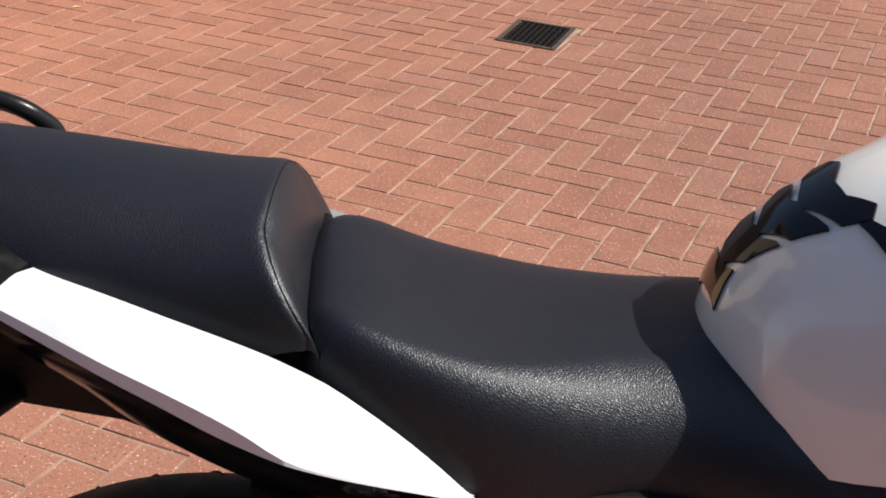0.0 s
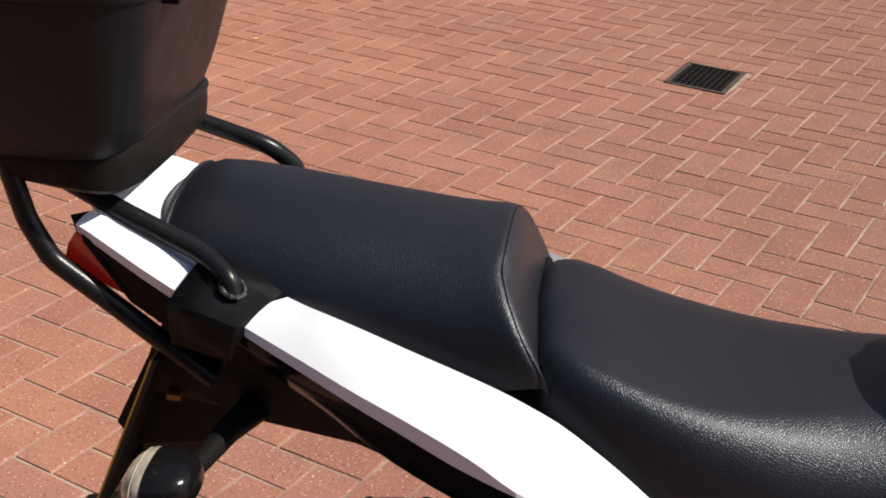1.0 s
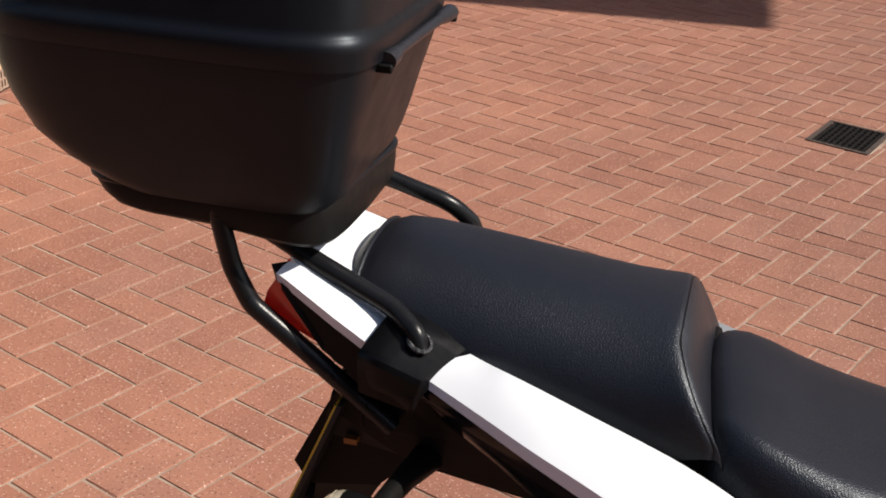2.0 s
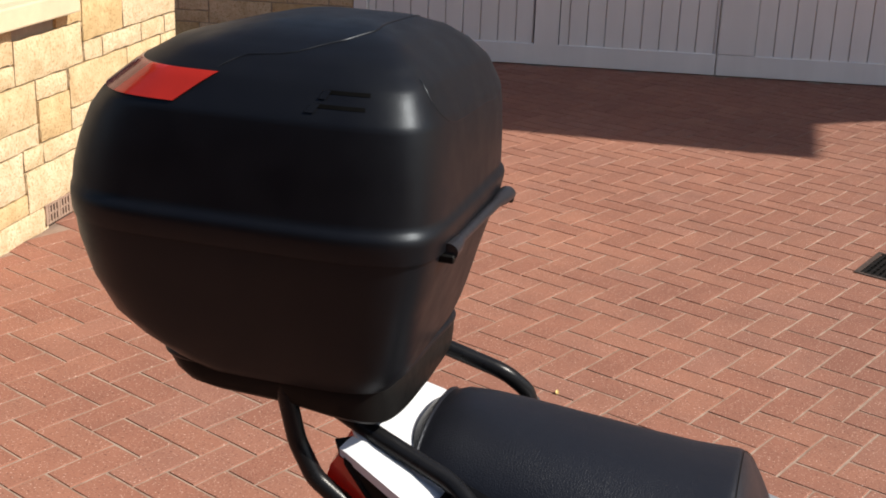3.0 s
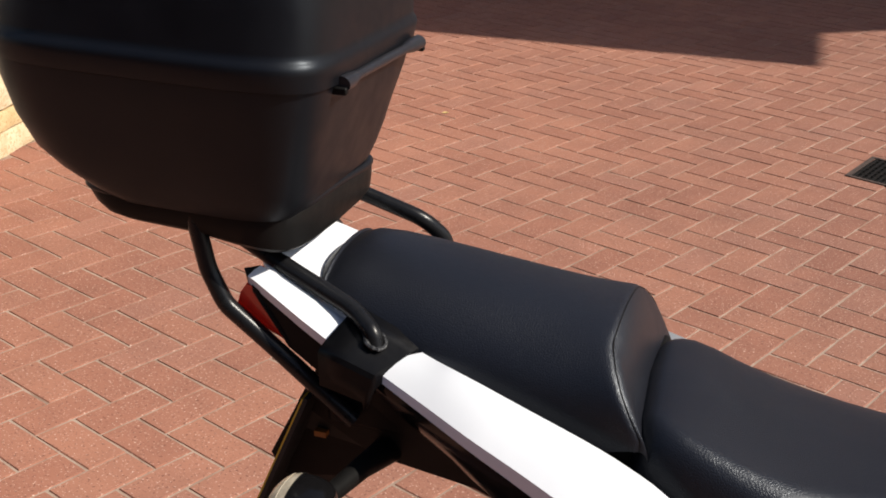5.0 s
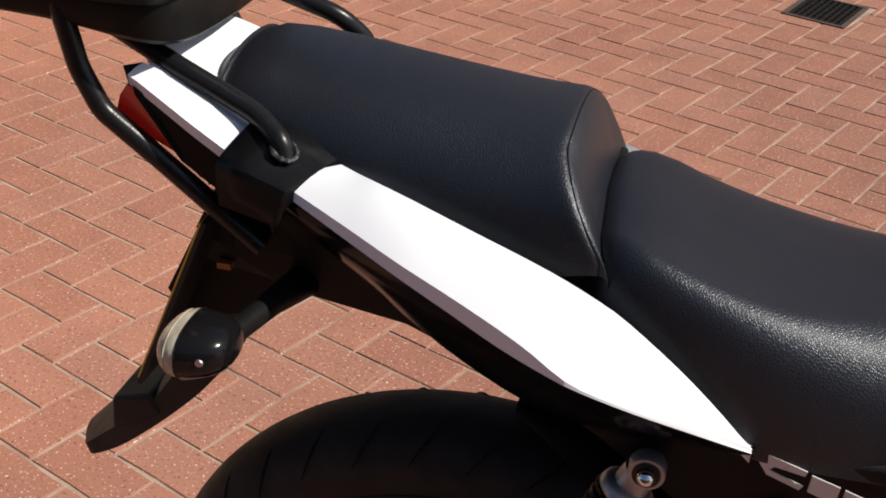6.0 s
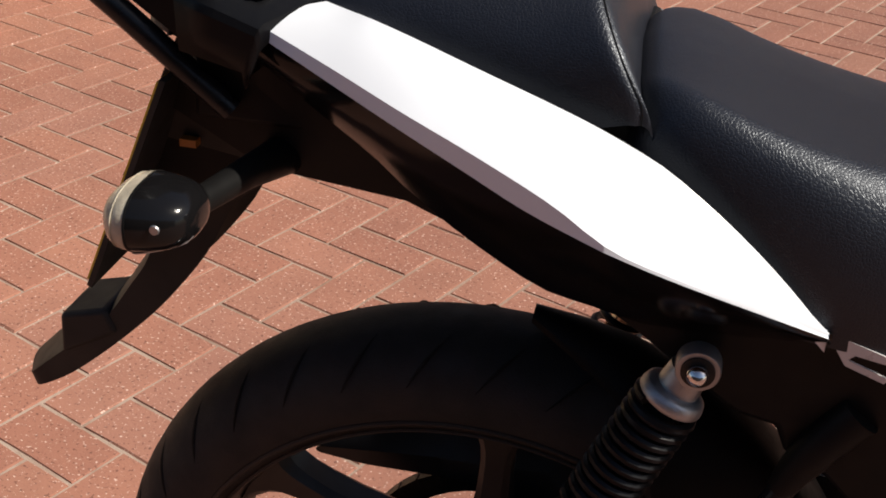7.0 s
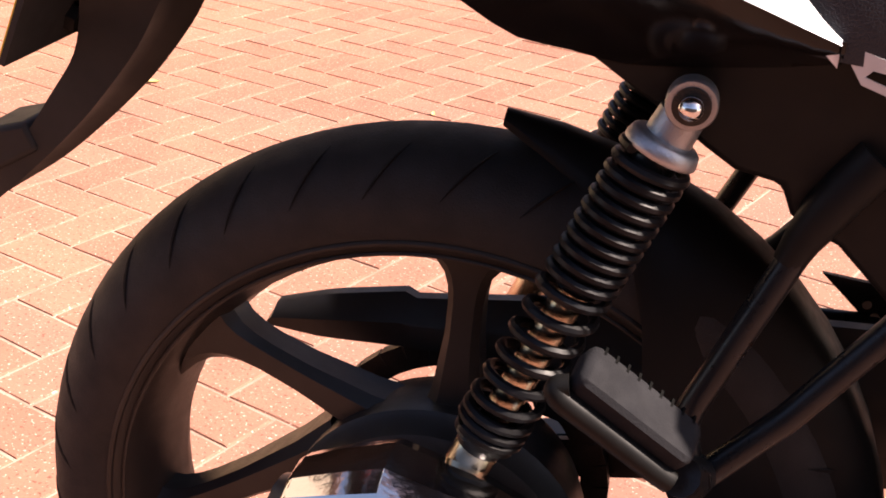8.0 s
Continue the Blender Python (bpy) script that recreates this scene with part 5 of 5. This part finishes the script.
part("reflector", skin(1.1160, 1.1345, A(-217), A(-119.2), 0.0012, 30, 8), REDDARK, lid, "dark red wrap of the reflector panel")
part("reflector", skin(1.1160, 1.1345, A(94.6), A(140), 0.0014, 20, 8, slant=A(-3.0)), RED, lid, "glossy red reflector panel")
# slots are black strips on the skin, coloured as the shade of a recess
for z, a, long in ((1.1300, -80.5, 15), (1.1220, -82.5, 15)):
    slot = part("vent_slot_shade", skin(z - 0.0012, z + 0.0010, A(a), A(a + long), 0.0003, 10, 2), DARKPIT, lid, "black strip as the shade of a pressed slot")
    part("slot_lip", skin(z - 0.0040, z + 0.0008, A(a - 1.9), A(a - 0.1), 0.0011, 3, 2, slant=A(0.9)), BOXBLACK, slot)


def rib(rows, r):
    """A moulded ridge over the box's skin: rows of height and degrees round from the front."""
    pts = []
    for k in range(41):
        t = k / 40 * (len(rows) - 1)
        z, a = eased(t, [(i, *row) for i, row in enumerate(rows)])
        pts.append(box_point(z, A(a), -0.0004))
    return tube(pts, [0.0003] + [r] * 39 + [0.0003], 8)


part("lid_crease", rib([(1.1365, -92.5), (1.1465, -89.8), (1.1540, -84), (1.1585, -68), (1.1607, -40), (1.162, -14), (1.162, 14), (1.161, 42), (1.159, 64)], 0.0009), BOXBLACK, lid, "moulded crease over the lid")
part("lid_crease", rib([(1.138, -24), (1.124, -17), (1.111, -6), (1.107, 0), (1.105, 5), (1.109, 16)], 0.0008), BOXBLACK, lid)
# hinge: a rib that swells into a knuckle at each end
HINGE = [(-0.0825, 1.0312, -0.1768), (-0.066, 1.0303, -0.1775), (-0.050, 1.0296, -0.1790), (0.056, 1.0243, -0.1815), (0.071, 1.0236, -0.1815), (0.0895, 1.0228, -0.1815)]
bar = []
for (y, z, x), r in zip(HINGE, (0.0058, 0.0054, 0.0036, 0.0036, 0.0054, 0.0058)):
    bar.append([(x + 1.15 * r * math.cos(a), y, z + r * math.sin(a)) for a in (2 * math.pi * k / 16 for k in range(16))])
part("hinge_bar", loft(bar), HINGEGREY, shell_low, "hinge rib across the front")
for x, y, z in ((-0.1770, -0.0830, 1.0308), (-0.1815, 0.0900, 1.0222)):
    rounded(part("hinge_lug", box((x - 0.0090, y - 0.0030, z - 0.0065), (x + 0.0050, y + 0.0030, z - 0.0010)), MATT, shell_low, "black hinge lug"), 0.0012)
tray_rows = [(0.9035, -0.226, -0.345, 0.092), (0.906, -0.2185, -0.365, 0.101), (0.9095, -0.2155, -0.376, 0.1050), (0.916, -0.2145, -0.384, 0.1065), (0.926, -0.2145, -0.390, 0.1075), (0.930, -0.2170, -0.390, 0.1055), (0.932, -0.224, -0.386, 0.100)]


def tray_point(row, a):
    z, xf, xr, b = row
    xc, h = (xf + xr) / 2, (xf - xr) / 2
    x, y = xc + h * power(math.cos(a), 2 / 6.0), b * power(math.sin(a), 2 / 6.0)
    z = 0.918 + (z - 0.918) * (1 - 3.5 * max(0, y))
    # the underside drops towards the seat
    return Vector((x + 0.003 - 0.04 * y, y, z - 0.01 * (x + 0.19) - 0.08 * y - 0.13 * max(0, x + 0.30) * max(0, min(1, (0.918 - z) / 0.008))))


tray = thing("luggage_rack", (-0.30, 0, 0.90), "black plastic mounting tray under the top box", "luggage rack")
part("tray", loft([[tray_point(r, 2 * math.pi * k / 60) for k in range(60)] for r in tray_rows]), MATT, tray, "black moulded tray")
lip = [tray_point((0.9285, -0.2165, -0.3890, 0.1065), 2 * math.pi * k / 60) for k in range(61)]
part("lip", tube(lip, 0.0034, 12), BOXBLACK, tray, "rounded upper lip")
for y in (-0.035, 0.035):
    rounded(part("cross_member", box((-0.34, y - 0.012, 0.896), (-0.26, y + 0.012, 0.905)), FRAME, tray, "black steel cross member"), 0.002)
    for x in (-0.325, -0.275):
        part("clamp_bolt", turned([(0, 0.006), (0.004, 0.006), (0.005, 0.004)], (x, y, 0.896), (0, 0, -1), 6), STEEL, tray)


# ---- fallen leaves ----
def leaf(at, turn, size):
    bm = bmesh.new()
    rim_l = [(-1, 0, 0.1), (-0.5, 0.38, 0.22), (0.1, 0.45, 0.28), (0.7, 0.22, 0.2), (1.1, 0, 0.32)]
    rim_r = [(x, -y * 0.9, z * 0.7) for x, y, z in rim_l[1:-1]]
    m = pose(*at, 0, 0, turn) @ Matrix.Scale(size, 4)
    for lift in (0, 0.06):
        vs = {p: bm.verts.new(m @ Vector((p[0], p[1], p[2] + lift))) for p in rim_l + rim_r}
        spine = [bm.verts.new(m @ Vector((x, 0, 0.04 + lift))) for x in (-0.5, 0.1, 0.7)]
        for rim in ([rim_l[0]] + rim_l[1:-1] + [rim_l[-1]], [rim_l[0]] + rim_r + [rim_l[-1]]):
            r = [vs[p] for p in rim]
            s = [r[0]] + spine + [r[-1]]
            for i in range(4):
                bm.faces.new([v for k, v in enumerate((s[i], s[i + 1], r[i + 1], r[i])) if v not in (s[i], s[i + 1], r[i + 1])[:k]])
    return tagged(part("dry_leaf", bm, LEAF), "small curled dry leaf lying on the paving", "leaf", "fallen leaves")


for at, turn, size in (((-1.138, 3.185, 0.001), 30, 0.013), ((-0.462, 1.863, 0.001), 100, 0.011), ((-1.117, 1.862, 0.001), 15, 0.017)):
    leaf(at, turn, size)


# ---- paving ----
def paver_mesh(name, seed, mat=PAVER):
    """A block 2 by 1, its long side along x, with a worn chamfer; 28 triangles."""
    rng = random.Random(seed)
    bm = bmesh.new()
    j, c = 0.0020, 0.0022
    w, h = BLOCK - j, BLOCK / 2 - j

    def ring(ins, z, wob):
        return [bm.verts.new((sx * (w - ins) + rng.uniform(-wob, wob), sy * (h - ins) + rng.uniform(-wob, wob), z)) for sx, sy in ((-1, -1), (0, -1), (1, -1), (1, 1), (0, 1), (-1, 1))]

    rows = [ring(0, -0.012, 0), ring(0, -0.0032, 0.0009), ring(c, 0.0, 0.0014)]
    for a, b in zip(rows, rows[1:]):
        for i in range(6):
            k = (i + 1) % 6
            bm.faces.new((a[i], a[k], b[k], b[i]))
    bm.faces.new(rows[-1])
    return mesh_of(name, bm, mat, smooth=False)


blocks, cut_blocks = [], []
for k in range(-110, 100):
    for m in range(-32, 33):
        for flat in (True, False):
            a, b = (k + 2 + 4 * m, k + 0.5) if flat else (k + 3.5 + 4 * m, k)
            x, y = lattice(a, b)
            p = Vector((x, y, 0))
            dv = (p - DOOR_AT).dot(DY)
            wu, wv = (p - WALL_AT).dot(WX), (p - WALL_AT).dot(WY)
            if not (-5.0 < x < 5.0 and -3.05 < y < 7.2) or dv > 0.02 or (wv > 0.02 and -2.5 < wu < WALL_END + 0.02):
                continue
            gu, gv = (p - GD).dot(gx), (p - GD).dot(gy)
            if -0.11 < gu < gw + 0.11 and -0.11 < gv < gh + 0.11:
                cut_blocks.append((x, y, LAT_TURN + (0 if flat else math.pi / 2)))
                continue
            blocks.append((math.hypot(x + 0.5, y - 1.1), x, y, LAT_TURN + (0 if flat else math.pi / 2)))
blocks.sort()
pavement = thing("pavement", (0, 1.5, 0), "red clay block paving laid in a herringbone pattern", "paving", kind="structure")
shapes = [paver_mesh("paver", s) for s in range(6)]
rng = random.Random(3)
down = Matrix.Translation(-pavement.matrix_basis.translation)
for i, (far, x, y, turn) in enumerate(blocks[:300]):
    ob = new("paver", shapes[i % 6])
    ob.parent, ob.matrix_parent_inverse = pavement, down
    tilt = Euler((rng.uniform(-0.004, 0.004), rng.uniform(-0.0025, 0.0025), turn + rng.uniform(-0.004, 0.004)))
    ob.matrix_basis = Matrix.LocRotScale((x * U, y * U, rng.uniform(-0.0004, 0.0004)), tilt, None)
far_verts, far_faces = [], []
bank = [([v.co.copy() for v in s.vertices], [tuple(f.vertices) for f in s.polygons]) for s in shapes]
for i, (far, x, y, turn) in enumerate(blocks[300:]):
    tilt = Euler((rng.uniform(-0.004, 0.004), rng.uniform(-0.0025, 0.0025), turn + rng.uniform(-0.004, 0.004)))
    m = Matrix.LocRotScale((x * U, y * U, rng.uniform(-0.0004, 0.0004)), tilt, None)
    vs, fs = bank[i % 6]
    n = len(far_verts)
    far_verts += [m @ v for v in vs]
    far_faces += [tuple(n + q for q in f) for f in fs]
me = bpy.data.meshes.new("paver_field")
me.from_pydata(far_verts, [], far_faces)
me.materials.append(PAVER_FAR)
field = new("paver_field", me)
field.parent, field.matrix_parent_inverse = pavement, down
field["kind"] = "stuff"
# pavers cut to fit round the grate
SIDES = ((GD, gy * -1), (GD + gy * gh, gy), (GD, gx * -1), (GD + gx * gw, gx))
for i, (x, y, turn) in enumerate(cut_blocks):
    m = Matrix.LocRotScale((x, y, rng.uniform(-0.001, 0.001)), Euler((0, 0, turn)), None)
    for s in range(4):
        bm = bmesh.new()
        bm.from_mesh(shapes[i % 6])
        bmesh.ops.scale(bm, vec=(1 / U, 1 / U, 1 / U), verts=bm.verts)
        bmesh.ops.transform(bm, matrix=m, verts=bm.verts)
        for q in range(s + 1):
            at, way = SIDES[q][0] + SIDES[q][1] * 0.0025, SIDES[q][1]
            keep_out = q == s
            got = bmesh.ops.bisect_plane(bm, geom=bm.verts[:] + bm.edges[:] + bm.faces[:], plane_co=at, plane_no=way, clear_inner=keep_out, clear_outer=not keep_out)
            rim = [e for e in got["geom_cut"] if isinstance(e, bmesh.types.BMEdge)]
            if rim and bm.faces:
                bmesh.ops.holes_fill(bm, edges=rim)
        if len(bm.faces) > 3:
            part("paver", bm, PAVER, pavement, smooth=False)
        else:
            bm.free()
